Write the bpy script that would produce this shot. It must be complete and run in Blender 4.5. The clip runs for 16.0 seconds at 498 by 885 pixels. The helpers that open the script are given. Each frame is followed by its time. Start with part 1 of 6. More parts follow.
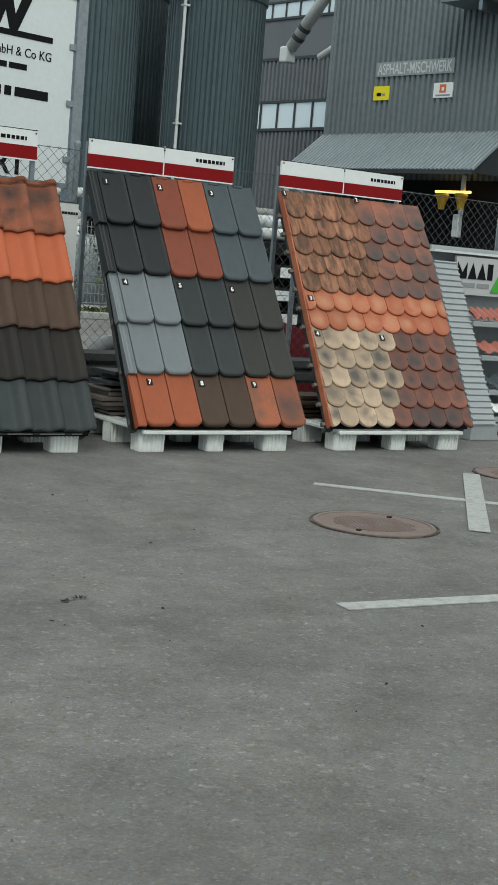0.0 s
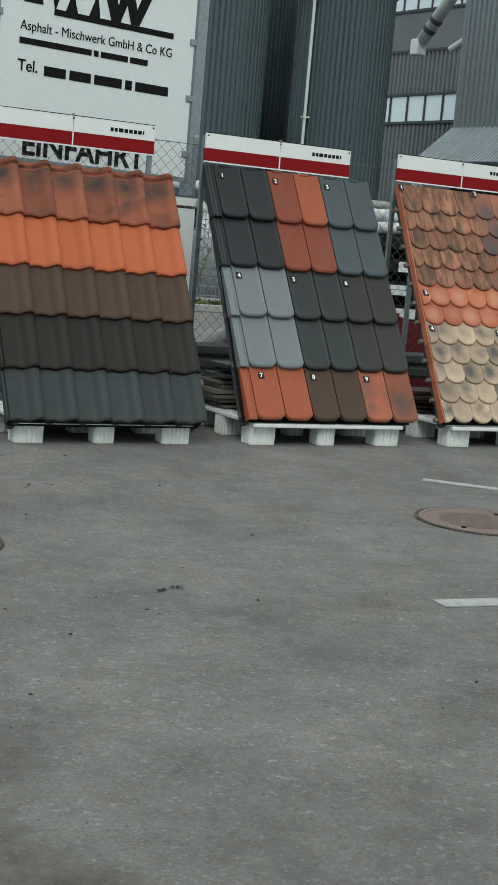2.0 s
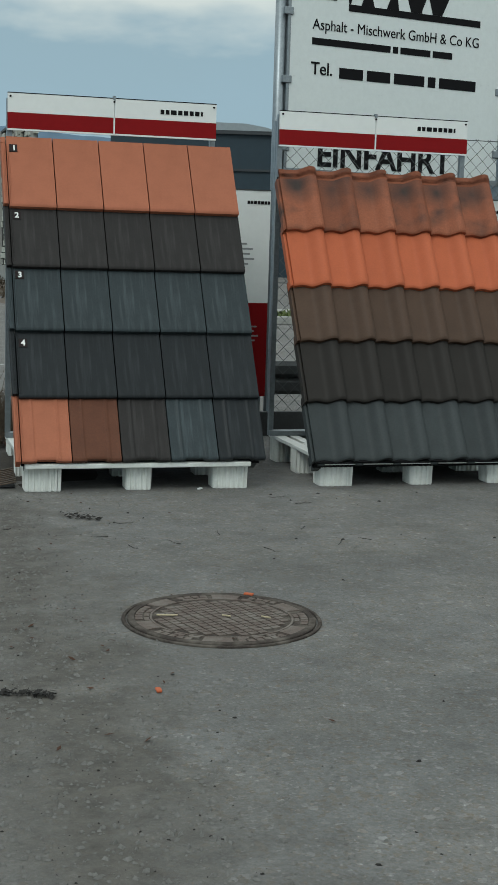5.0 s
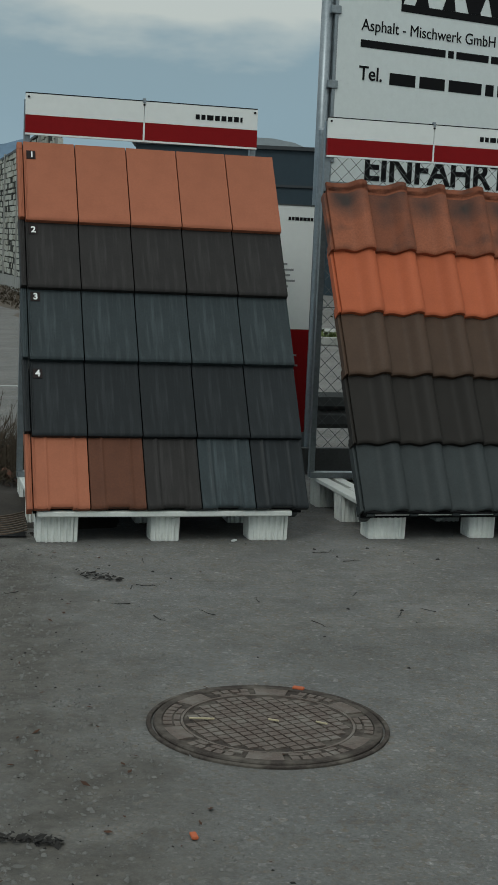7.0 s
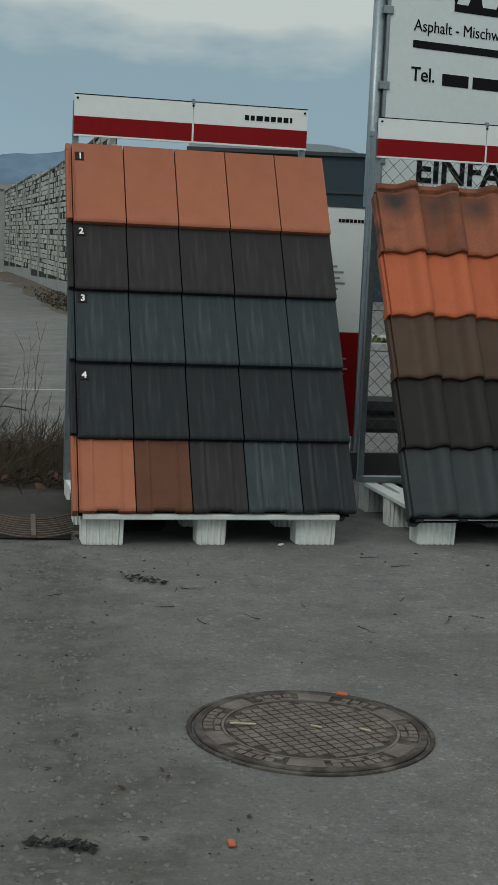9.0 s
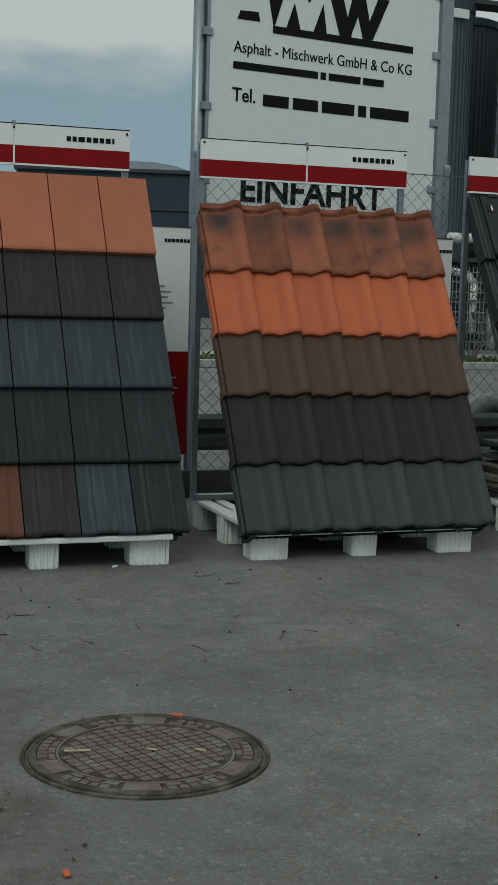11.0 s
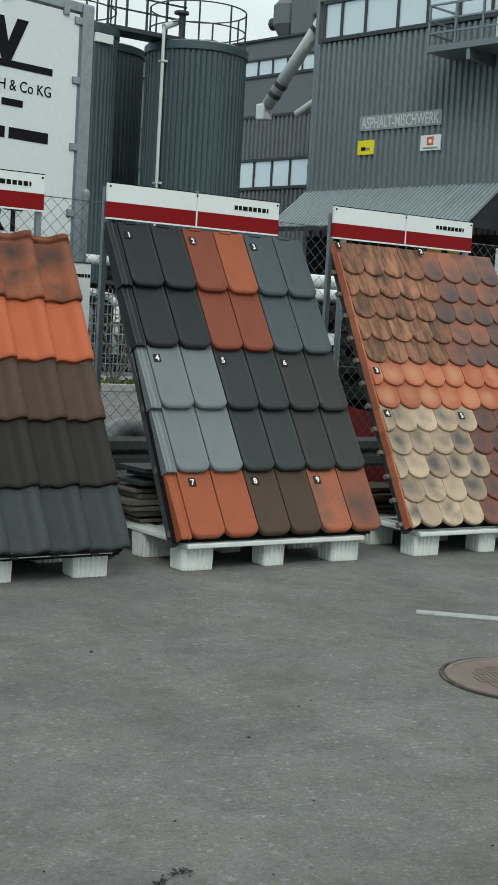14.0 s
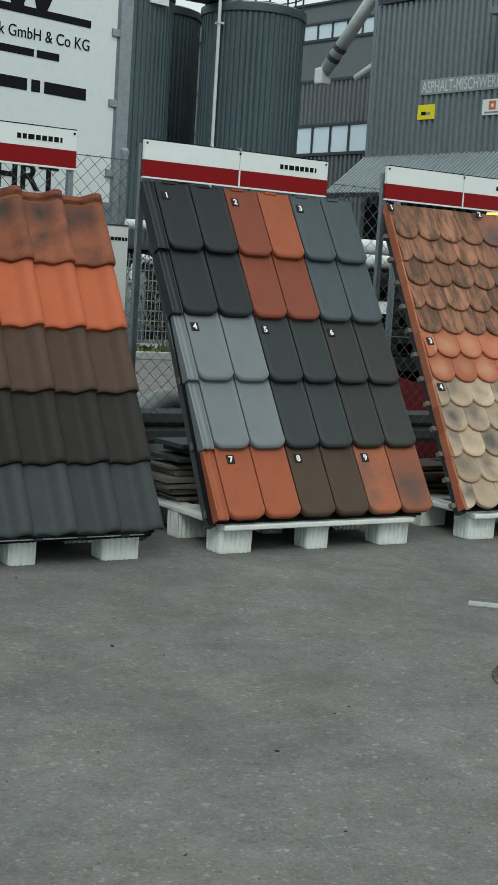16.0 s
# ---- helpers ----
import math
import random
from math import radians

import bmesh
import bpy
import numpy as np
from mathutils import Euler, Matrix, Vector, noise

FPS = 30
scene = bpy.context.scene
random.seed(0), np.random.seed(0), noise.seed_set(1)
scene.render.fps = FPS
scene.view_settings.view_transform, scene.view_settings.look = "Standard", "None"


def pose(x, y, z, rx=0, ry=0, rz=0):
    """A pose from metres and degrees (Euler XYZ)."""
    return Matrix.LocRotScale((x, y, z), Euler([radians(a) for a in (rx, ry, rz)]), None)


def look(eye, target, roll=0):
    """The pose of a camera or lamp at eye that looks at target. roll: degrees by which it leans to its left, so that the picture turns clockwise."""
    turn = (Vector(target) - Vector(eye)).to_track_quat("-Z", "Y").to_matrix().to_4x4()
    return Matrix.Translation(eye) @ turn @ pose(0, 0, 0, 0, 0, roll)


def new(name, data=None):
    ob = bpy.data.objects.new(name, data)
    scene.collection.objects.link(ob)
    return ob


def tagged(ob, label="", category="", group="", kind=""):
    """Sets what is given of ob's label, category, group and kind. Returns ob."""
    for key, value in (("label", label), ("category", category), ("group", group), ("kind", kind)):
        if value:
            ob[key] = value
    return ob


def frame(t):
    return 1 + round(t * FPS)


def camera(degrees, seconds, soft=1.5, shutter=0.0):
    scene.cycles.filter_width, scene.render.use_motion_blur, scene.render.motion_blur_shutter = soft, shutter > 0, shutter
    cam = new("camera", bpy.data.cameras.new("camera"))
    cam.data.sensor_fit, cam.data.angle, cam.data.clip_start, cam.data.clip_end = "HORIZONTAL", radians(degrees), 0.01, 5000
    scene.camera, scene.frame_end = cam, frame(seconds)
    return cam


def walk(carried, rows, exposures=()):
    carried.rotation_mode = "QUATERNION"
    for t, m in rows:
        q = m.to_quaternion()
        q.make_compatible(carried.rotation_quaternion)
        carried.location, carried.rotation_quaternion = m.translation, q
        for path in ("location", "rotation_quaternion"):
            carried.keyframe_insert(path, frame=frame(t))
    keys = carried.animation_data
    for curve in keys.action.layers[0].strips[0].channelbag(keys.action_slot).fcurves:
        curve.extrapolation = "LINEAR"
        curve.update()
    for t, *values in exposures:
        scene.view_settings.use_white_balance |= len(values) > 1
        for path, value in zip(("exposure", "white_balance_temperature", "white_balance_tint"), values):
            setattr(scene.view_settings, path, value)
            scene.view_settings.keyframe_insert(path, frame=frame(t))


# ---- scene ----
cam = camera(20.8, 16.0, soft=0.4)
PATH = [
    (0, (-1.072, -7.874, 1.295), (0.02, -6.218, 1.036), 4.7),
    (0.5, (-0.99, -7.912, 1.306), (0.113, -6.264, 1.043), 5.1),
    (1, (-0.975, -7.945, 1.308), (0.106, -6.282, 1.044), 5.4),
    (1.5, (-0.988, -7.945, 1.309), (0.044, -6.254, 1.039), 5.4),
    (2, (-0.986, -7.942, 1.304), (-0.055, -6.195, 1.021), 4.9),
    (2.5, (-1.034, -7.925, 1.285), (-0.229, -6.115, 1.007), 4.5),
    (3, (-1.055, -7.775, 1.266), (-0.377, -5.912, 1.004), 3.9),
    (3.5, (-1.007, -7.558, 1.276), (-0.424, -5.663, 1.015), 3.0),
    (4, (-0.989, -7.431, 1.28), (-0.449, -5.525, 1.01), 2.3),
    (4.2, (-0.938, -7.319, 1.258), (-0.405, -5.41, 0.986), 2.0),
    (6.5, (-0.633, -6.261, 1.267), (-0.086, -4.359, 0.975), 1.5),
    (7, (-0.627, -6.079, 1.287), (-0.116, -4.163, 1.029), 2.5),
    (7.2, (-0.649, -6.069, 1.275), (-0.162, -4.145, 1.029), 2.9),
    (7.5, (-0.679, -5.977, 1.27), (-0.218, -4.047, 1.02), 2.8),
    (8, (-0.683, -5.946, 1.261), (-0.245, -4.011, 1.002), 2.6),
    (8.2, (-0.661, -5.96, 1.243), (-0.23, -4.024, 0.987), 2.6),
    (10.3, (-0.536, -6.062, 1.3), (-0.042, -4.14, 1.055), 1.4),
    (10.5, (-0.528, -6.054, 1.3), (0.004, -4.141, 1.061), 1.3),
    (11, (-0.556, -6.041, 1.28), (0.108, -4.167, 1.061), 1.6),
    (11.5, (-0.513, -6.047, 1.3), (0.272, -4.219, 1.092), 1.9),
    (12, (-0.517, -6.044, 1.302), (0.396, -4.273, 1.124), 2.4),
    (12.2, (-0.515, -6.038, 1.303), (0.445, -4.292, 1.137), 2.6),
    (12.5, (-0.498, -6.052, 1.312), (0.527, -4.341, 1.158), 2.8),
    (13, (-0.489, -6.069, 1.308), (0.624, -4.414, 1.158), 3.1),
    (13.5, (-0.465, -6.059, 1.297), (0.686, -4.432, 1.135), 3.3),
    (14, (-0.503, -6.033, 1.303), (0.624, -4.389, 1.135), 3.2),
    (14.5, (-0.499, -5.981, 1.302), (0.591, -4.314, 1.118), 3.0),
    (15, (-0.364, -5.86, 1.298), (0.693, -4.175, 1.091), 3.1),
    (15.5, (-0.254, -5.786, 1.311), (0.785, -4.091, 1.091), 3.4),
    (16, (-0.181, -5.691, 1.301), (0.875, -4.007, 1.082), 3.5),
]
EXPOSURES = [(0, 0.33, 6250, 3.2), (1.0, 0.4, 6250, 3.2), (1.5, 0.36, 6250, 3.0), (2.0, 0.30, 6200, 2.5), (3.0, -0.02, 6050, 0.5), (3.5, -0.22, 5950, 0), (4.2, -0.1, 6000, 0), (6.2, 0.2, 6150, 1), (6.6, 0.2, 6150, 1), (7.0, -0.3, 6150, 1), (7.5, -0.15, 6150, 1), (8.2, -0.24, 6150, 1), (10.5, -0.22, 6150, 1), (11.0, -0.38, 6150, 0.7), (11.4, -0.36, 6150, 0.5), (12.0, -0.25, 6100, 0.5), (12.6, -0.12, 6200, 1), (13.2, 0.12, 6150, 0.8), (13.7, 0.33, 6120, 0.5), (14.1, 0.33, 6120, 0.5), (14.6, 0.24, 6120, 0.5), (16, 0.25, 6100, 0.3)]
walk(cam, [(t, look(eye, aim, roll)) for t, eye, aim, roll in PATH], EXPOSURES)

# ---------------- world, sun, exposure ----------------
world = bpy.data.worlds.new("sky")
scene.world = world
world.use_nodes = True
wn, wl = world.node_tree.nodes, world.node_tree.links
wn.clear()
w_out = wn.new("ShaderNodeOutputWorld")
w_bg = wn.new("ShaderNodeBackground")
w_sky = wn.new("ShaderNodeTexSky")
w_sky.sky_type, w_sky.sun_disc = "NISHITA", False
w_sky.sun_elevation, w_sky.sun_rotation = radians(38), radians(205)
w_sky.air_density, w_sky.dust_density = 1.0, 3.0
w_co = wn.new("ShaderNodeTexCoord")
w_map = wn.new("ShaderNodeMapping")
w_map.inputs["Scale"].default_value = (1.2, 1.2, 3.4)
w_map.inputs["Location"].default_value = (0.35, 0.2, 0.1)
w_noise = wn.new("ShaderNodeTexNoise")
w_noise.inputs["Scale"].default_value = 1.7
w_noise.inputs["Detail"].default_value = 7
w_noise.inputs["Roughness"].default_value = 0.5
w_sep = wn.new("ShaderNodeSeparateXYZ")
w_h = wn.new("ShaderNodeMath")
w_h.operation = "MULTIPLY_ADD"
w_h.inputs[1].default_value, w_h.inputs[2].default_value = 2.2, -0.075
w_add = wn.new("ShaderNodeMath")
w_add.operation = "ADD"
w_e = wn.new("ShaderNodeMath")
w_e.operation = "MULTIPLY_ADD"
w_e.inputs[1].default_value, w_e.inputs[2].default_value = 0.45, -0.062
w_ramp = wn.new("ShaderNodeValToRGB")
r = w_ramp.color_ramp
stops = ((0.14, (4.8, 6.1, 7.1)), (0.36, (3.9, 5.1, 6.0)), (0.475, (3.8, 4.9, 5.6)), (0.525, (8.1, 8.1, 7.6)), (0.80, (8.2, 8.5, 8.4)), (1.0, (12.0, 12.2, 12.0)))
r.elements[0].position, r.elements[1].position = stops[0][0], stops[-1][0]
for p, c in stops[1:-1]:
    r.elements.new(p)
for e, (p, c) in zip(r.elements, stops):
    e.color = (*c, 1)
w_amp = wn.new("ShaderNodeMath")
w_amp.operation = "MULTIPLY_ADD"
w_amp.inputs[1].default_value, w_amp.inputs[2].default_value = 0.62, -0.09
wl.new(w_noise.outputs["Fac"], w_amp.inputs[0])
w_mix = wn.new("ShaderNodeMixRGB")
w_mix.inputs[0].default_value = 0.9
wl.new(w_co.outputs["Generated"], w_map.inputs["Vector"])
wl.new(w_map.outputs[0], w_noise.inputs["Vector"])
wl.new(w_co.outputs["Generated"], w_sep.inputs[0])
wl.new(w_sep.outputs["Z"], w_h.inputs[0])
wl.new(w_sep.outputs["X"], w_e.inputs[0])
wl.new(w_amp.outputs[0], w_add.inputs[0])
w_add2 = wn.new("ShaderNodeMath")
w_add2.operation = "ADD"
wl.new(w_h.outputs[0], w_add2.inputs[0])
wl.new(w_e.outputs[0], w_add2.inputs[1])
wl.new(w_add2.outputs[0], w_add.inputs[1])
wl.new(w_add.outputs[0], w_ramp.inputs["Fac"])
wl.new(w_sky.outputs[0], w_mix.inputs[1])
wl.new(w_ramp.outputs[0], w_mix.inputs[2])
wl.new(w_mix.outputs[0], w_bg.inputs["Color"])
w_bg.inputs["Strength"].default_value = 0.085
wl.new(w_bg.outputs[0], w_out.inputs[0])

sun = new("sun", bpy.data.lights.new("sun", "SUN"))
sun.data.energy, sun.data.angle, sun.data.color = 0.9, radians(18), (1.0, 0.97, 0.93)
sun.matrix_world = look((-12, -15, 20), (0, 0, 0))

# ---------------- materials ----------------


def node_mat(name, rough=0.6, metal=0.0, spec=0.5):
    mt = bpy.data.materials.new(name)
    mt.use_nodes = True
    n = mt.node_tree.nodes
    b = n["Principled BSDF"]
    b.inputs["Roughness"].default_value = rough
    b.inputs["Metallic"].default_value = metal
    b.inputs["Specular IOR Level"].default_value = spec
    return mt, n, mt.node_tree.links, b


def noise_of(n, l, co, scale, detail=4, rough=0.6):
    t = n.new("ShaderNodeTexNoise")
    t.inputs["Scale"].default_value = scale
    t.inputs["Detail"].default_value = detail
    t.inputs["Roughness"].default_value = rough
    l.new(co, t.inputs["Vector"])
    return t.outputs["Fac"]


def ramp_of(n, l, fac, stops):
    t = n.new("ShaderNodeValToRGB")
    e = t.color_ramp.elements
    while len(e) < len(stops):
        e.new(0.5)
    for el, (p, c) in zip(e, stops):
        el.position = p
        el.color = (c, c, c, 1) if isinstance(c, (int, float)) else (*c, 1)
    l.new(fac, t.inputs["Fac"])
    return t.outputs["Color"]


def mix_of(n, l, kind, fac, a, b):
    t = n.new("ShaderNodeMixRGB")
    t.blend_type = kind
    for sock, v in zip(t.inputs, (fac, a, b)):
        if isinstance(v, (int, float)):
            sock.default_value = v
        elif isinstance(v, tuple):
            sock.default_value = (*v, 1)
        else:
            l.new(v, sock)
    return t.outputs["Color"]


def bump_of(n, l, b, height, strength, dist):
    t = n.new("ShaderNodeBump")
    t.inputs["Strength"].default_value = strength
    t.inputs["Distance"].default_value = dist
    l.new(height, t.inputs["Height"])
    l.new(t.outputs[0], b.inputs["Normal"])


def surface(name, color, rough=0.6, metal=0.0, spec=0.35, fine=60, coarse=4, vary=0.25, bump=0.15, tint=None, streak=0.0, per=0.0):
    """A worn surface: grain, larger stains, some streaks along the height, and a difference from piece to piece."""
    mt, n, l, b = node_mat(name, rough, metal, spec)
    co = n.new("ShaderNodeTexCoord").outputs["Object"]
    f1, f2 = noise_of(n, l, co, fine, 5, 0.65), noise_of(n, l, co, coarse, 4, 0.6)
    c = mix_of(n, l, "MULTIPLY", 1.0, color, ramp_of(n, l, f1, [(0.25, 1 - vary), (0.75, 1 + vary * 0.6)]))
    c2 = tint or tuple(v * 0.62 for v in color)
    c = mix_of(n, l, "MIX", ramp_of(n, l, f2, [(0.45, 0.0), (0.72, vary * 2.2)]), c, c2)
    if streak:
        mp = n.new("ShaderNodeMapping")
        mp.inputs["Scale"].default_value = (42, 3.0, 42)
        l.new(co, mp.inputs["Vector"])
        f3 = noise_of(n, l, mp.outputs[0], 1.0, 3, 0.6)
        c = mix_of(n, l, "MIX", ramp_of(n, l, f3, [(0.5, 0.0), (0.75, streak)]), c, tuple(min(1, v * 1.9 + 0.03) for v in color))
    if per:
        info = n.new("ShaderNodeObjectInfo")
        c = mix_of(n, l, "MULTIPLY", 1.0, c, ramp_of(n, l, info.outputs["Random"], [(0.0, 1 - per), (1.0, 1 + per)]))
    l.new(c, b.inputs["Base Color"])
    l.new(ramp_of(n, l, f1, [(0.2, max(0.02, rough - 0.12)), (0.8, min(1.0, rough + 0.12))]), b.inputs["Roughness"])
    if bump:
        bump_of(n, l, b, f1, bump, 0.004)
    return mt


def flamed(name, color, smoke, low, high, scale=7.0, rough=0.65, moss=0.0, stretch=1.0, each=0.0, core=None, core_tint=None):
    """Fired clay with smoky patches that differ from tile to tile; core: centre and reach of a patch blown on at the kiln."""
    mt, n, l, b = node_mat(name, rough, 0, 0.22)
    tc = n.new("ShaderNodeTexCoord").outputs["Object"]
    info = n.new("ShaderNodeObjectInfo")
    off = n.new("ShaderNodeVectorMath")
    off.operation = "MULTIPLY_ADD"
    l.new(info.outputs["Random"], off.inputs[0])
    off.inputs[1].default_value = (31, 17, 23)
    l.new(tc, off.inputs[2])
    co = off.outputs[0]
    mp = n.new("ShaderNodeMapping")
    mp.inputs["Scale"].default_value = (stretch, 1.0, 1.0)
    l.new(co, mp.inputs["Vector"])
    f1, f2 = noise_of(n, l, co, 110, 5, 0.7), noise_of(n, l, mp.outputs[0], scale, 3, 0.5)
    c = mix_of(n, l, "MULTIPLY", 1.0, color, ramp_of(n, l, f1, [(0.25, 0.72), (0.75, 1.15)]))
    c = mix_of(n, l, "MULTIPLY", 1.0, c, ramp_of(n, l, info.outputs["Random"], [(0.0, 0.72), (1.0, 1.22)]))
    own = n.new("ShaderNodeTexWhiteNoise")
    own.noise_dimensions = "1D"
    l.new(info.outputs["Random"], own.inputs["W"])
    c = mix_of(n, l, "MIX", ramp_of(n, l, own.outputs["Value"], [(0.35, 0.0), (1.0, each)]), c, smoke)
    c = mix_of(n, l, "MIX", ramp_of(n, l, f2, [(low, 0.0), (high, 0.92)]), c, smoke)
    if core:
        d = n.new("ShaderNodeVectorMath")
        d.operation = "DISTANCE"
        l.new(tc, d.inputs[0])
        d.inputs[1].default_value = (core[0], core[1], 0.02)
        wob = n.new("ShaderNodeMath")
        wob.operation = "MULTIPLY_ADD"
        l.new(f2, wob.inputs[0])
        wob.inputs[1].default_value = core[2] * 3.6
        l.new(d.outputs["Value"], wob.inputs[2])
        spot = ramp_of(n, l, wob.outputs[0], [(core[2] * 1.7, 0.94), (core[2] * 3.6, 0.0)])
        spot = mix_of(n, l, "MULTIPLY", 1.0, spot, ramp_of(n, l, own.outputs["Value"], [(core[3], 0.3), (core[3] + 0.35, 1.0)]))
        c = mix_of(n, l, "MIX", spot, c, core_tint or smoke)
    if moss:
        f3 = noise_of(n, l, mp.outputs[0], 5.5, 6, 0.66)
        c = mix_of(n, l, "MIX", ramp_of(n, l, f3, [(0.46, 0.0), (0.60, moss)]), c, (0.050, 0.042, 0.032))
        f4 = noise_of(n, l, co, 55, 6, 0.75)
        c = mix_of(n, l, "MIX", ramp_of(n, l, f4, [(0.58, 0.0), (0.68, moss * 0.45)]), c, (0.36, 0.30, 0.20))
    l.new(c, b.inputs["Base Color"])
    bump_of(n, l, b, f1, 0.25, 0.004)
    return mt


def asphalt_mat():
    mt, n, l, b = node_mat("asphalt", 0.88, 0, 0.3)
    co = n.new("ShaderNodeTexCoord").outputs["Object"]
    grit, mid, big = noise_of(n, l, co, 85, 6, 0.85), noise_of(n, l, co, 9, 7, 0.78), noise_of(n, l, co, 0.9, 5, 0.62)
    c = ramp_of(n, l, grit, [(0.28, (0.108, 0.107, 0.104)), (0.44, (0.141, 0.140, 0.136)), (0.58, (0.167, 0.165, 0.160)), (0.74, (0.228, 0.224, 0.216))])
    # stones of the mix: each its own tone, brown, grey or pale
    for scale, spread in ((150, [(0.0, 0.88), (0.5, 1.0), (0.93, 1.03), (1.0, 1.45)]), (62, [(0.0, 0.88), (0.2, 0.99), (0.95, 1.02), (1.0, 1.45)])):
        chip = n.new("ShaderNodeTexVoronoi")
        chip.inputs["Scale"].default_value = scale
        l.new(co, chip.inputs["Vector"])
        tone = n.new("ShaderNodeSeparateColor")
        l.new(chip.outputs["Color"], tone.inputs[0])
        c = mix_of(n, l, "MULTIPLY", 1.0, c, ramp_of(n, l, tone.outputs[0], spread))
        c = mix_of(n, l, "MULTIPLY", ramp_of(n, l, tone.outputs[1], [(0.80, 0.0), (0.96, 0.8)]), c, (0.97, 0.88, 0.78))
    c = mix_of(n, l, "MULTIPLY", 1.0, c, ramp_of(n, l, mid, [(0.30, 0.80), (0.5, 1.0), (0.7, 1.15)]))
    c = mix_of(n, l, "MULTIPLY", 1.0, c, ramp_of(n, l, big, [(0.32, 0.82), (0.66, 1.12)]))
    tan = noise_of(n, l, co, 1.7, 6, 0.72)
    c = mix_of(n, l, "MULTIPLY", ramp_of(n, l, tan, [(0.45, 0.0), (0.68, 0.7)]), c, (0.98, 0.94, 0.88))
    blot = noise_of(n, l, co, 2.6, 4, 0.6)
    c = mix_of(n, l, "MULTIPLY", 1.0, c, ramp_of(n, l, blot, [(0.32, 0.82), (0.62, 1.09)]))
    oil = noise_of(n, l, co, 1.3, 3, 0.55)
    c = mix_of(n, l, "MIX", ramp_of(n, l, oil, [(0.60, 0.0), (0.74, 0.45)]), c, (0.085, 0.080, 0.074))
    # brown dust washed over the entrance side
    sx = n.new("ShaderNodeSeparateXYZ")
    l.new(co, sx.inputs[0])
    edge = n.new("ShaderNodeMath")
    edge.operation = "MULTIPLY_ADD"
    l.new(big, edge.inputs[0])
    edge.inputs[1].default_value = 5.0
    l.new(sx.outputs["X"], edge.inputs[2])
    edge2 = n.new("ShaderNodeMath")
    edge2.operation = "MULTIPLY_ADD"
    l.new(mid, edge2.inputs[0])
    edge2.inputs[1].default_value = 1.2
    l.new(edge.outputs[0], edge2.inputs[2])
    sc = n.new("ShaderNodeMath")
    sc.operation = "MULTIPLY"
    l.new(edge2.outputs[0], sc.inputs[0])
    sc.inputs[1].default_value = 0.25
    dust = ramp_of(n, l, sc.outputs[0], [(0.50, 0.5), (0.86, 0.0)])
    fade = n.new("ShaderNodeMapRange")
    l.new(sx.outputs["Y"], fade.inputs["Value"])
    for k_, v_ in (("From Min", 1.0), ("From Max", 5.0), ("To Min", 1.0), ("To Max", 0.25)):
        fade.inputs[k_].default_value = v_
    dust = mix_of(n, l, "MULTIPLY", 1.0, dust, fade.outputs[0])
    dirt = mix_of(n, l, "MULTIPLY", 1.0, (0.150, 0.141, 0.128), ramp_of(n, l, grit, [(0.3, 0.6), (0.7, 1.4)]))
    c = mix_of(n, l, "MIX", dust, c, dirt)
    # darker band of trodden dirt along the first display
    warp = n.new("ShaderNodeMath")
    warp.operation = "MULTIPLY_ADD"
    l.new(blot, warp.inputs[0])
    warp.inputs[1].default_value = 1.1
    l.new(sx.outputs["X"], warp.inputs[2])
    off = n.new("ShaderNodeMath")
    off.operation = "ADD"
    l.new(warp.outputs[0], off.inputs[0])
    off.inputs[1].default_value = -0.32
    ab = n.new("ShaderNodeMath")
    ab.operation = "ABSOLUTE"
    l.new(off.outputs[0], ab.inputs[0])
    band = ramp_of(n, l, ab.outputs[0], [(0.05, 0.85), (0.36, 0.0)])
    c = mix_of(n, l, "MIX", band, c, mix_of(n, l, "MULTIPLY", 1.0, (0.088, 0.081, 0.071), ramp_of(n, l, mid, [(0.32, 0.5), (0.68, 1.6)])))
    l.new(c, b.inputs["Base Color"])
    t = mix_of(n, l, "ADD", 0.6, ramp_of(n, l, grit, [(0.3, 0.0), (0.7, 1.0)]), mid)
    bump_of(n, l, b, t, 0.45, 0.010)
    return mt


M = {}
M["asphalt"] = asphalt_mat()
M["paint_line"] = surface("line_paint", (0.35, 0.36, 0.345), 0.75, fine=150, coarse=18, vary=0.3, tint=(0.18, 0.18, 0.17))
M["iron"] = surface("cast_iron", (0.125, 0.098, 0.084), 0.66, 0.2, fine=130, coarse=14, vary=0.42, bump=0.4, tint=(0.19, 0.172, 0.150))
# recess iron: shade between raised pieces is put into the colour, besides a dust tint
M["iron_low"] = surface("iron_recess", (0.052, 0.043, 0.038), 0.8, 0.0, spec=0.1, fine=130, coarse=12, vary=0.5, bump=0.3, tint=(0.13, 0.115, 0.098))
M["rust"] = surface("rusty_iron", (0.12, 0.085, 0.062), 0.7, 0.1, fine=120, coarse=10, vary=0.4, bump=0.3)
M["worn_iron"] = surface("worn_pink_iron", (0.165, 0.122, 0.106), 0.6, 0.15, fine=130, coarse=9, vary=0.3, bump=0.3, tint=(0.20, 0.175, 0.155))
M["lamp_yellow"] = surface("amber_hood", (0.62, 0.36, 0.02), 0.5, fine=20, vary=0.15, bump=0)
M["straw"] = surface("dry_straw", (0.42, 0.36, 0.24), 0.8, fine=80, vary=0.2, bump=0)
M["leaf_rust"] = surface("rusty_leaf", (0.10, 0.038, 0.019), 0.75, fine=60, vary=0.5, bump=0)
M["verge_soil"] = surface("verge_soil", (0.105, 0.082, 0.062), 0.95, fine=14, coarse=1.5, vary=0.4, bump=0.4)
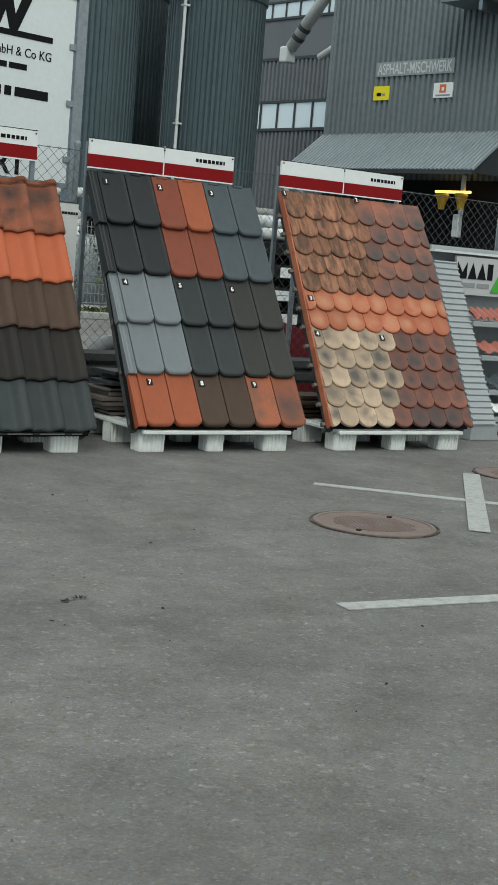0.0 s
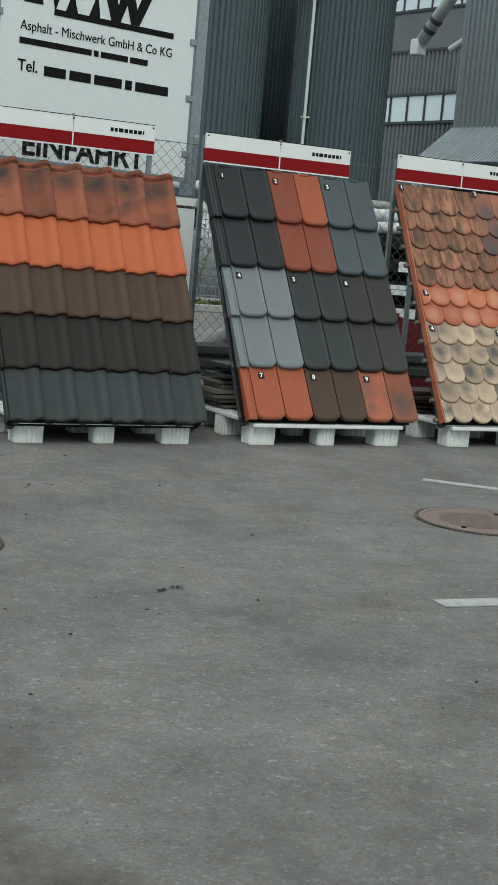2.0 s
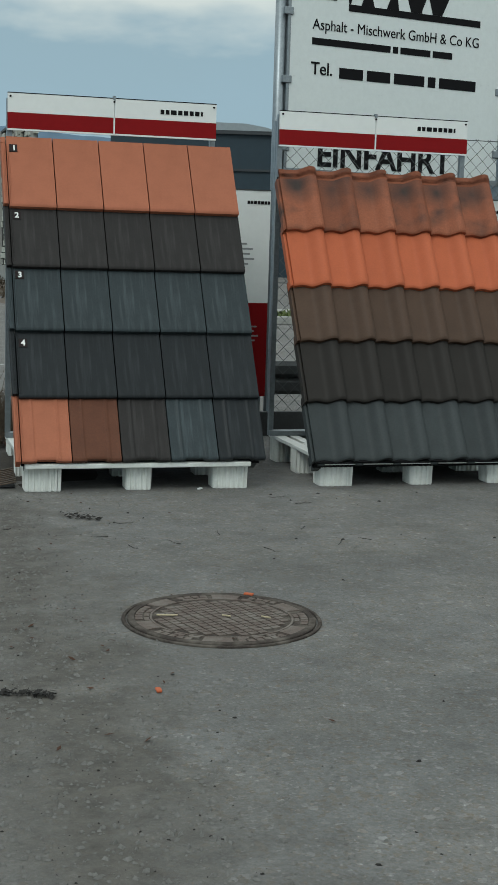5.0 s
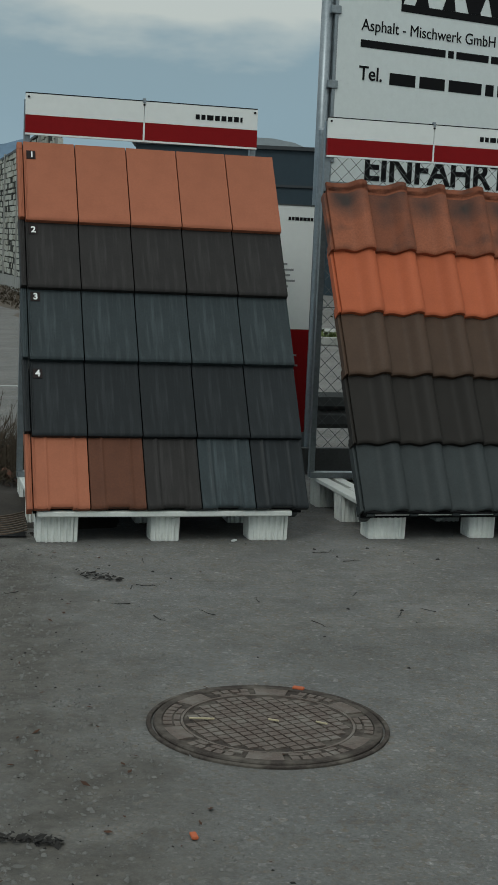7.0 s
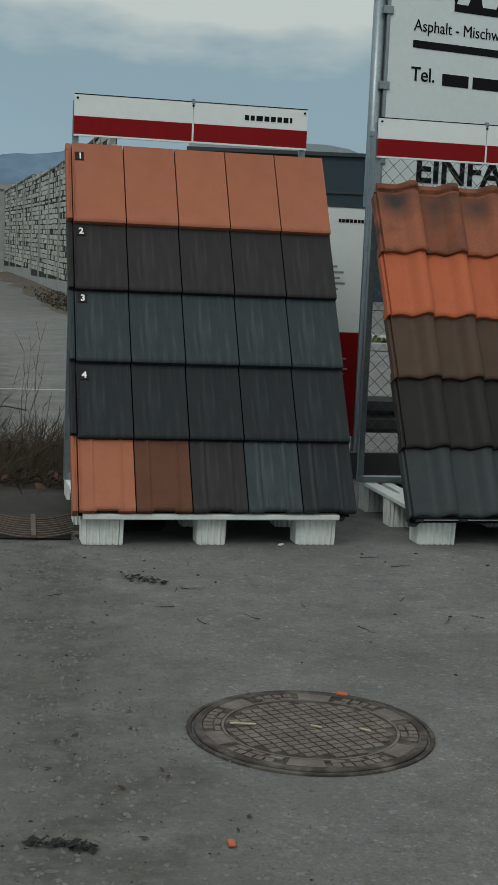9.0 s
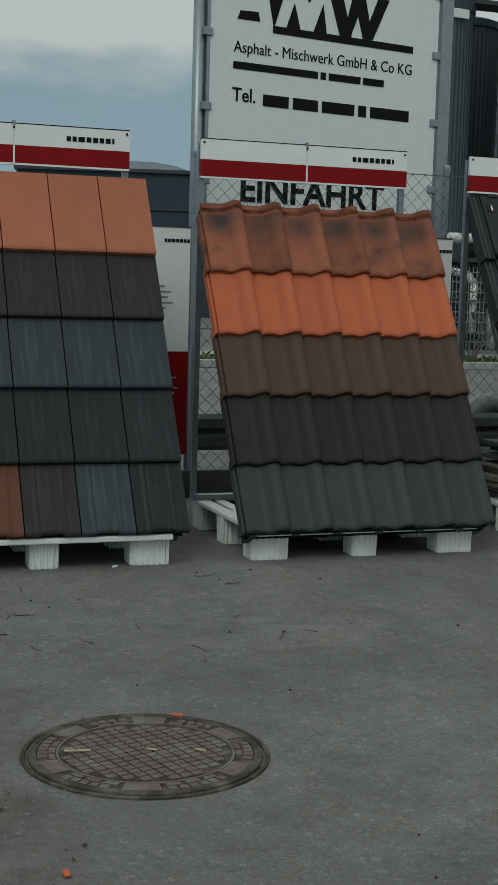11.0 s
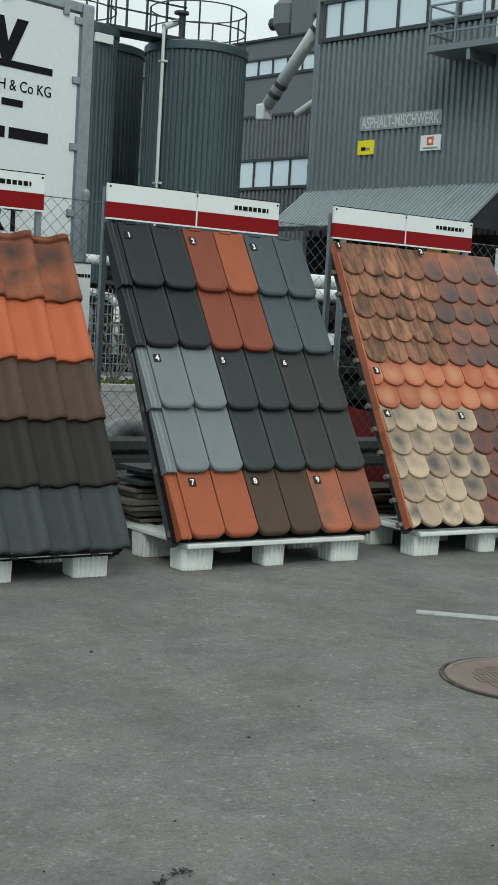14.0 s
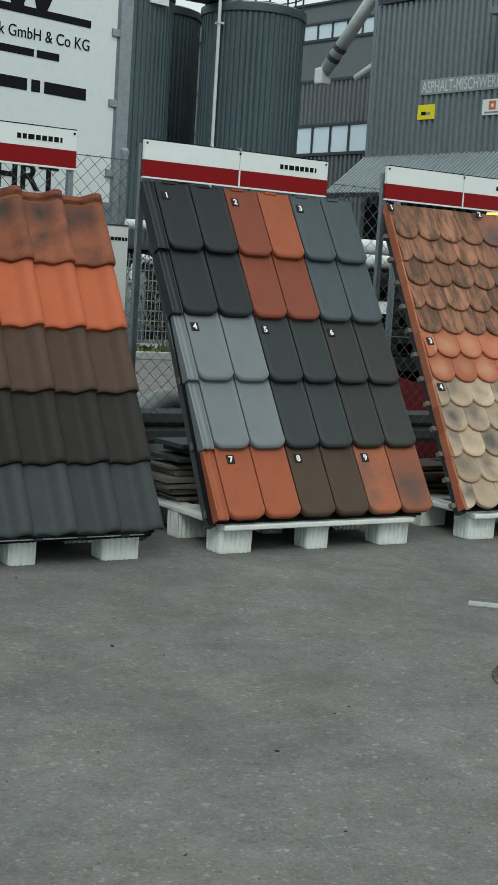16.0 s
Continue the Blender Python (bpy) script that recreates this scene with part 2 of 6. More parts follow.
M["pallet"] = surface("pallet_plastic", (0.68, 0.695, 0.66), 0.5, fine=60, coarse=7, vary=0.1, bump=0.1, tint=(0.40, 0.40, 0.36))
M["galv"] = surface("galvanised_steel", (0.27, 0.3, 0.32), 0.42, 0.75, fine=70, coarse=22, vary=0.22, bump=0.06)
M["wire"] = surface("fence_wire", (0.115, 0.122, 0.122), 0.55, 0.2, fine=60, vary=0.3, bump=0)
M["dark_steel"] = surface("dark_steel", (0.062, 0.066, 0.066), 0.6, 0.1, fine=80, coarse=8, vary=0.35)
M["white_board"] = surface("white_board", (0.74, 0.76, 0.74), 0.38, fine=20, coarse=3, vary=0.04, bump=0.02, tint=(0.55, 0.56, 0.53))
M["sign_white"] = surface("sign_sheet", (0.66, 0.70, 0.69), 0.35, fine=30, coarse=2.2, vary=0.05, bump=0.02, tint=(0.55, 0.59, 0.58))
M["red_board"] = surface("red_board", (0.215, 0.007, 0.009), 0.5, spec=0.1, fine=30, coarse=3, vary=0.08, bump=0.0)
# black for prints; also colours sheets that stand in for shaded openings
M["black"] = surface("black_vinyl_and_shade", (0.007, 0.007, 0.008), 0.6, spec=0.1, fine=30, vary=0.15, bump=0)
M["grey_print"] = surface("grey_print", (0.25, 0.26, 0.26), 0.5, fine=30, vary=0.1, bump=0)
M["tag_black"] = surface("tag_black", (0.016, 0.009, 0.009), 0.45, spec=0.2, fine=60, vary=0.2, bump=0)
M["tag_white"] = surface("tag_print", (0.8, 0.8, 0.78), 0.5, fine=60, vary=0.05, bump=0)
M["wood"] = surface("weathered_wood", (0.16, 0.14, 0.118), 0.8, fine=90, coarse=12, vary=0.35, bump=0.3, streak=0.3)
M["clad"] = surface("grey_cladding", (0.166, 0.192, 0.203), 0.40, 0.0, spec=0.5, fine=9, coarse=0.5, vary=0.14, bump=0.02)
M["clad_back"] = surface("grey_brown_cladding", (0.14, 0.15, 0.158), 0.65, 0.0, fine=9, coarse=0.5, vary=0.12, bump=0.02)
M["silo"] = surface("silo_cladding", (0.052, 0.078, 0.086), 0.38, 0.0, spec=0.5, fine=7, coarse=0.7, vary=0.2, bump=0.02)
M["silo_dark"] = surface("silo_dark_cladding", (0.022, 0.033, 0.037), 0.45, 0.0, fine=7, coarse=0.7, vary=0.2, bump=0.02)
M["canopy"] = surface("canopy_sheet", (0.25, 0.29, 0.305), 0.5, 0.0, fine=10, coarse=1, vary=0.15, bump=0.02)
M["frame_grey"] = surface("window_frame", (0.045, 0.05, 0.055), 0.5, fine=20, vary=0.1, bump=0)
M["pipe_grey"] = surface("pale_duct", (0.58, 0.59, 0.57), 0.5, 0.0, fine=8, coarse=1.5, vary=0.15, bump=0.02)
M["concrete"] = surface("concrete", (0.31, 0.31, 0.29), 0.85, fine=30, coarse=2, vary=0.25, bump=0.2)
M["block"] = surface("barrier_block", (0.47, 0.475, 0.42), 0.9, fine=20, coarse=0.5, vary=0.3, bump=0.2, tint=(0.20, 0.18, 0.13))
M["block_gap"] = surface("barrier_shade", (0.055, 0.055, 0.05), 0.9, spec=0.05, fine=20, vary=0.3)
M["dark_build"] = surface("blue_grey_cladding", (0.030, 0.048, 0.062), 0.5, 0.1, fine=4, coarse=0.3, vary=0.15, bump=0)
M["roof_pale"] = surface("pale_roof", (0.32, 0.36, 0.38), 0.6, fine=4, coarse=0.4, vary=0.15, bump=0)
M["soil"] = surface("soil", (0.042, 0.035, 0.029), 0.95, fine=90, coarse=9, vary=0.5, bump=0.6)
M["dry"] = surface("dry_stalk", (0.058, 0.043, 0.027), 0.85, fine=60, vary=0.35, bump=0)
M["leaf_brown"] = surface("dead_leaf", (0.068, 0.0306, 0.0163), 0.8, fine=60, vary=0.4, bump=0, per=0.3)
M["green"] = surface("grass_blade", (0.085, 0.11, 0.030), 0.8, fine=60, vary=0.4, bump=0)
M["stone"] = surface("loose_stone", (0.16, 0.155, 0.145), 0.9, fine=120, coarse=30, vary=0.4, bump=0.2)
M["tar_bit"] = surface("tar_crumb", (0.022, 0.02, 0.018), 0.9, fine=120, coarse=30, vary=0.4, bump=0.2)
M["yellow"] = surface("yellow_sheet", (0.80, 0.68, 0.02), 0.5, fine=20, vary=0.08, bump=0)
M["orange_print"] = surface("orange_print", (0.60, 0.15, 0.04), 0.5, fine=20, vary=0.1, bump=0)
M["letter_grey"] = surface("pale_letters", (0.55, 0.57, 0.56), 0.5, fine=20, vary=0.08, bump=0)
M["sign_strip"] = surface("grey_strip", (0.27, 0.30, 0.30), 0.5, fine=20, vary=0.1, bump=0)
M["green_print"] = surface("green_print", (0.06, 0.36, 0.03), 0.5, fine=20, vary=0.08, bump=0)
M["metal_sheet"] = surface("pale_profile_sheet", (0.33, 0.35, 0.355), 0.4, 0.2, fine=25, coarse=3, vary=0.1, bump=0.02)
M["red_sheet"] = surface("red_profile_sheet", (0.34, 0.115, 0.085), 0.45, 0.0, fine=25, coarse=3, vary=0.15, bump=0.02)
M["red_tarp"] = surface("dark_red_box", (0.13, 0.008, 0.012), 0.5, fine=25, coarse=6, vary=0.2, bump=0.05)
M["pale_board"] = surface("pale_name_board", (0.45, 0.46, 0.45), 0.5, fine=25, coarse=3, vary=0.06, bump=0.02)
# near-black that stands in for the shade inside the pallets
M["deck_shade"] = surface("pallet_inside_shade", (0.02, 0.02, 0.019), 0.8, spec=0.1, fine=40, coarse=6, vary=0.3)
M["hill"] = surface("distant_hill", (0.14, 0.20, 0.27), 1.0, spec=0.0, fine=0.06, coarse=0.012, vary=0.25, bump=0)
M["grey_plastic"] = surface("grey_plastic", (0.13, 0.14, 0.14), 0.5, fine=40, coarse=6, vary=0.2, bump=0.05)
M["rubber"] = surface("dark_rubber", (0.011, 0.011, 0.011), 0.75, spec=0.15, fine=60, vary=0.3)
M["white_plastic"] = surface("white_plastic", (0.62, 0.64, 0.63), 0.45, fine=30, coarse=5, vary=0.1, bump=0.02)
mt, n_, l_, b_ = node_mat("window_glass", 0.12)
b_.inputs["Base Color"].default_value = (0.74, 0.78, 0.77, 1)
b_.inputs["Metallic"].default_value = 0.4
M["glass"] = mt
mt, n_, l_, b_ = node_mat("lamp_glow", 0.4)
b_.inputs["Base Color"].default_value = (0.9, 0.6, 0.2, 1)
b_.inputs["Emission Color"].default_value = (1.0, 0.62, 0.12, 1)
b_.inputs["Emission Strength"].default_value = 2.2
M["lamp"] = mt
# roof tiles
M["t_terra"] = surface("terracotta_matt", (0.355, 0.124, 0.068), 0.70, spec=0.22, fine=120, coarse=9, vary=0.12, bump=0.12, per=0.05)
M["t_umber"] = surface("umber_brown", (0.0215, 0.0190, 0.0181), 0.58, spec=0.22, fine=120, coarse=9, vary=0.24, bump=0.12, streak=0.30, per=0.12)
M["t_slate"] = surface("slate_blue", (0.030, 0.040, 0.044), 0.52, spec=0.22, fine=120, coarse=9, vary=0.24, bump=0.12, streak=0.46, per=0.12)
M["t_anth"] = surface("anthracite", (0.0120, 0.0150, 0.0172), 0.50, spec=0.22, fine=120, coarse=9, vary=0.24, bump=0.12, streak=0.34, per=0.12)
M["t_copper"] = surface("copper_brown", (0.1162, 0.0465, 0.0270), 0.67, spec=0.19, fine=120, coarse=9, vary=0.2, bump=0.12, per=0.05)
M["t_orange"] = surface("bright_orange", (0.425, 0.11, 0.048), 0.62, spec=0.19, fine=120, coarse=9, vary=0.1, bump=0.1, per=0.05)
M["t_brown"] = surface("earth_brown", (0.074, 0.0440, 0.0290), 0.6, spec=0.22, fine=120, coarse=9, vary=0.2, bump=0.1, per=0.10)
M["t_dark"] = surface("dark_brown", (0.0225, 0.0192, 0.0165), 0.6, spec=0.2, fine=120, coarse=9, vary=0.2, bump=0.1, per=0.10)
M["t_blue"] = surface("grey_blue", (0.040, 0.0465, 0.0475), 0.58, spec=0.22, fine=120, coarse=9, vary=0.22, bump=0.1, per=0.10)
M["t_black"] = surface("black_engobe", (0.0175, 0.0195, 0.0215), 0.42, spec=0.22, fine=120, coarse=9, vary=0.18, bump=0.08, per=0.08)
M["t_rust"] = surface("rust_red", (0.2042, 0.0570, 0.0323), 0.62, spec=0.19, fine=120, coarse=9, vary=0.12, bump=0.1, per=0.06)
M["t_red"] = surface("natural_red", (0.31, 0.085, 0.038), 0.62, spec=0.22, fine=120, coarse=9, vary=0.14, bump=0.1, per=0.07)
M["t_steel"] = surface("steel_grey", (0.060, 0.074, 0.081), 0.42, spec=0.22, fine=120, coarse=9, vary=0.16, bump=0.08, per=0.07)
M["t_silver"] = surface("silver_grey", (0.15, 0.166, 0.173), 0.44, 0.0, spec=0.35, fine=120, coarse=9, vary=0.1, bump=0.06, per=0.05)
M["t_green"] = surface("green_black", (0.029, 0.034, 0.0345), 0.42, spec=0.22, fine=120, coarse=9, vary=0.16, bump=0.08, per=0.08)
M["t_moka"] = surface("moka_brown", (0.033, 0.032, 0.0285), 0.45, spec=0.22, fine=120, coarse=9, vary=0.16, bump=0.08, per=0.08)
M["t_choc"] = surface("chocolate", (0.069, 0.0442, 0.0304), 0.62, spec=0.19, fine=120, coarse=9, vary=0.15, bump=0.1, per=0.06)
M["f_red"] = flamed("smoked_red", (0.27, 0.090, 0.046), (0.026, 0.026, 0.025), 0.50, 0.72, 4.2, 0.65, 0.0, 1.0, 0.0, (0.10, 0.30, 0.075, 0.0))
M["f_light"] = flamed("flamed_orange", (0.33, 0.105, 0.053), (0.10, 0.075, 0.055), 0.50, 0.80, 5.0, 0.6, 0.0, 1.0, 0.0, (0.05, 0.10, 0.04, 0.0))
M["f_heavy"] = flamed("flamed_dark", (0.25, 0.085, 0.046), (0.045, 0.047, 0.044), 0.55, 0.85, 5.0, 0.6, 0.0, 1.0, 0.2, (0.10, 0.14, 0.085, 0.0))
M["b_old"] = flamed("weathered_plain_tile", (0.33, 0.155, 0.092), (0.15, 0.075, 0.048), 0.42, 0.68, 6.0, 0.85, 0.68, 3.4, 0.15)
M["b_red"] = flamed("grey_red_plain_tile", (0.285, 0.112, 0.070), (0.060, 0.060, 0.060), 0.46, 0.76, 6.5, 0.6, 0.0, 1.0, 0.45, (0.095, 0.05, 0.066, 0.0))
M["b_salmon"] = flamed("salmon_plain_tile", (0.43, 0.150, 0.080), (0.34, 0.095, 0.048), 0.45, 0.75, 6.0, 0.7, 0.0, 1.0, 0.3, (0.085, 0.085, 0.040, 0.3), (0.45, 0.23, 0.135))
M["b_beige"] = flamed("straw_plain_tile", (0.47, 0.350, 0.245), (0.085, 0.078, 0.072), 0.60, 0.9, 7.5, 0.7, 0.0, 1.0, 0.0, (0.06, 0.105, 0.056, 0.1))
M["b_dark"] = flamed("purple_plain_tile", (0.285, 0.100, 0.060), (0.052, 0.050, 0.050), 0.45, 0.75, 6.5, 0.6, 0.0, 1.0, 0.45, (0.075, 0.085, 0.066, 0.0))

# ---------------- builders ----------------


def shaped(bm, name, mat, smooth=False):
    me = bpy.data.meshes.new(name)
    bmesh.ops.recalc_face_normals(bm, faces=bm.faces)
    if smooth:
        for f in bm.faces:
            f.smooth = True
    bm.to_mesh(me)
    bm.free()
    me.materials.append(mat)
    return me


def part(name, bm, mat, parent=None, label="", smooth=False, m=None):
    ob = new(name, bm if isinstance(bm, bpy.types.Mesh) else shaped(bm, name, mat, smooth))
    if parent is not None:
        ob.parent = parent
    if m is not None:
        ob.matrix_basis = m
    return tagged(ob, label) if label else ob


def thing(name, label, category, m=None, group="", kind=""):
    ob = new(name)
    ob.empty_display_size = 0.1
    if m is not None:
        ob.matrix_basis = m
    return tagged(ob, label, category, group, kind)


def add_box(bm, x0, x1, y0, y1, z0, z1, bevel=0.0, m=None):
    t = Matrix.Translation(((x0 + x1) / 2, (y0 + y1) / 2, (z0 + z1) / 2)) @ Matrix.Diagonal((x1 - x0, y1 - y0, z1 - z0, 1))
    vs = bmesh.ops.create_cube(bm, size=1, matrix=t)["verts"]
    if bevel:
        es = list({e for v in vs for e in v.link_edges})
        vs = list({v for f in bmesh.ops.bevel(bm, geom=es, offset=bevel, segments=2, affect="EDGES", profile=0.5)["faces"] for v in f.verts} | {v for v in vs if v.is_valid})
    if m is not None:
        bmesh.ops.transform(bm, matrix=m, verts=vs)
    return bm


def box(*a, **k):
    return add_box(bmesh.new(), *a, **k)


def add_rod(bm, a, b, r, n=8, r2=None):
    a, b = Vector(a), Vector(b)
    q = (b - a).to_track_quat("Z", "Y").to_matrix().to_4x4()
    bmesh.ops.create_cone(bm, cap_ends=True, segments=n, radius1=r, radius2=r if r2 is None else r2, depth=(b - a).length, matrix=Matrix.Translation((a + b) / 2) @ q)
    return bm


def rod(a, b, r, n=8, r2=None):
    return add_rod(bmesh.new(), a, b, r, n, r2)


def lathe(rings, n=32, cap=True):
    bm = bmesh.new()
    rows = [[bm.verts.new((r * math.cos(2 * math.pi * k / n), r * math.sin(2 * math.pi * k / n), z)) for k in range(n)] for r, z in rings]
    for a, b in zip(rows, rows[1:]):
        for k in range(n):
            bm.faces.new((a[k], a[(k + 1) % n], b[(k + 1) % n], b[k]))
    if cap:
        bm.faces.new(rows[0])
        bm.faces.new(rows[-1])
    return bm


def ribbed(width, height, pitch, depth, thick=0.02):
    """Trapezoid sheet with upright ribs: x across, z up, ribs towards -y."""
    pts, x = [], 0.0
    while x < width - 1e-6:
        for s, d in ((0.0, 0), (0.30, 0), (0.42, depth), (0.88, depth)):
            if x + s * pitch <= width:
                pts.append((x + s * pitch, -d))
        x += pitch
    pts.append((width, 0))
    bm = bmesh.new()
    lo = [bm.verts.new((a, b, 0)) for a, b in pts]
    hi = [bm.verts.new((a, b, height)) for a, b in pts]
    lo2 = [bm.verts.new((pts[0][0], thick, 0)), bm.verts.new((width, thick, 0))]
    hi2 = [bm.verts.new((pts[0][0], thick, height)), bm.verts.new((width, thick, height))]
    for k in range(len(pts) - 1):
        bm.faces.new((lo[k], lo[k + 1], hi[k + 1], hi[k]))
    bm.faces.new((lo2[0], lo2[1], hi2[1], hi2[0]))
    bm.faces.new((*lo, lo2[1], lo2[0]))
    bm.faces.new((*hi, hi2[1], hi2[0]))
    bm.faces.new((lo[0], hi[0], hi2[0], lo2[0]))
    bm.faces.new((lo[-1], hi[-1], hi2[1], lo2[1]))
    return bm


def letter_mesh(text, size, bold):
    cu = bpy.data.curves.new("letter", "FONT")
    cu.body, cu.size, cu.extrude, cu.offset = text, size, 0.0015, bold
    ob = bpy.data.objects.new("letter", cu)
    me = bpy.data.meshes.new_from_object(ob)
    bpy.data.objects.remove(ob)
    return me


def lettering(text, size, m, mat, parent, name="letter", width=None, bold=0.0, centred=False):
    """Flat raised letters in the built-in font, each a part; x along the text, z up, facing -y."""
    def right(t):
        return max(v.co.x for v in letter_mesh(t, size, bold).vertices)

    total = right(text)
    k = 1.0 if width is None else width / total
    shift = -0.5 * total * k if centred else 0.0
    for n, ch in enumerate(text):
        if ch == " ":
            continue
        me = letter_mesh(ch, size, bold)
        x = right(text[: n + 1]) - right(ch)
        me.transform(Matrix.Translation((x * k + shift, 0, 0)) @ Matrix.Rotation(radians(90), 4, "X") @ Matrix.Diagonal((k, 1, 1, 1)))
        me.materials.clear()
        me.materials.append(mat)
        part(name, me, mat, parent, m=m)


def poly_plate(points, thick, y=0.0):
    """A flat plate from a few corners (x, z), facing -y."""
    bm = bmesh.new()
    a = [bm.verts.new((x, y, z)) for x, z in points]
    b = [bm.verts.new((x, y + thick, z)) for x, z in points]
    bm.faces.new(a)
    bm.faces.new(b[::-1])
    for k in range(len(a)):
        j = (k + 1) % len(a)
        bm.faces.new((a[k], b[k], b[j], a[j]))
    return bm


def word_bars(parent, x0, x1, z0, z1, mat, words, y=-0.004, m=None):
    """Unreadable or withheld writing: one plain bar for each word."""
    total = sum(words) + 0.5 * (len(words) - 1)
    x = x0
    for w in words:
        e = x + (x1 - x0) * w / total
        part("text_bar", box(x, e, y - 0.001, y + 0.001, z0, z1, m=m), mat, parent)
        x = e + (x1 - x0) * 0.5 / total


def leaf_scatter(name, label, mat, count, place, size, lift, rng, category):
    vs, fs = [], []
    for _ in range(count):
        x, y, z = place(rng)
        a, s = rng.uniform(0, 6.28), rng.uniform(*size)
        tip = rng.uniform(-lift, lift)
        u, v = Vector((math.cos(a), math.sin(a), tip)), Vector((-math.sin(a), math.cos(a), rng.uniform(-lift, lift)))
        c = Vector((x, y, z))
        n0 = len(vs)
        for p in (c - u * s, c - v * s * 0.5 + u * s * 0.1, c + u * s, c + v * s * 0.5 + u * s * 0.1, c + Vector((0, 0, s * 0.18))):
            vs.append(tuple(p))
        fs += [(n0, n0 + 1, n0 + 4), (n0 + 1, n0 + 2, n0 + 4), (n0 + 2, n0 + 3, n0 + 4), (n0 + 3, n0, n0 + 4)]
    me = bpy.data.meshes.new(name)
    me.from_pydata(vs, [], fs)
    me.materials.append(mat)
    return tagged(new(name, me), label, category, kind="stuff")


# ---------------- ground ----------------
def ground_height(x, y):
    return 0.017 * max(0.0, y - 36.0)


bm = bmesh.new()
gx = [-600, -200, -60, -20, -8, -3, 0, 3, 6, 9, 14, 25, 60, 200, 700]
gy = [-300, -60, -20, -10, -6, -3, 0, 3, 8, 16, 36, 60, 100, 220, 900]
rows = [[bm.verts.new((x, y, min(3.2, ground_height(x, y)))) for x in gx] for y in gy]
for a, b in zip(rows, rows[1:]):
    for k in range(len(gx) - 1):
        bm.faces.new((a[k], a[k + 1], b[k + 1], b[k]))
ground = part("ground", bm, M["asphalt"])
tagged(ground, "worn grey asphalt yard with dusty patches and grit", "ground", kind="structure")


def road_line(x0, y0, x1, y1, w, label, lift=0.0):
    d = Vector((x1 - x0, y1 - y0, 0))
    bm = box(0, d.length, -w / 2, w / 2, 0.0, 0.004)
    ob = part("road_marking", bm, M["paint_line"], m=pose(x0, y0, 0.001 + lift, 0, 0, math.degrees(math.atan2(d.y, d.x))))
    tagged(ob, label, "road marking", kind="structure")


road_line(2.13, -3.775, 6.5, -4.15, 0.10, "faded white painted bay line on the asphalt")
road_line(3.795, -1.25, 6.0, -3.33, 0.09, "thin faded white painted line on the asphalt")
road_line(5.262, -1.05, 3.847, -2.685, 0.115, "short white painted bay line on the asphalt", 0.003)
road_line(-3.0, 7.42, 0.62, 7.5, 0.10, "white line across the access road")


def arc_block(r0, r1, a0, a1, z0, z1, n=4):
    """A raised piece of a ring between two radii and two angles in degrees."""
    bm = bmesh.new()
    cols = []
    for k in range(n + 1):
        a = radians(a0 + (a1 - a0) * k / n)
        ca, sa = math.cos(a), math.sin(a)
        cols.append([bm.verts.new(p) for p in ((r0 * ca, r0 * sa, z0), (r1 * ca, r1 * sa, z0), (r1 * ca, r1 * sa, z1), (r0 * ca, r0 * sa, z1))])
    for p, q in zip(cols, cols[1:]):
        for k in range(4):
            bm.faces.new((p[k], q[k], q[(k + 1) % 4], p[(k + 1) % 4]))
    bm.faces.new(cols[0])
    bm.faces.new(cols[-1])
    return bm


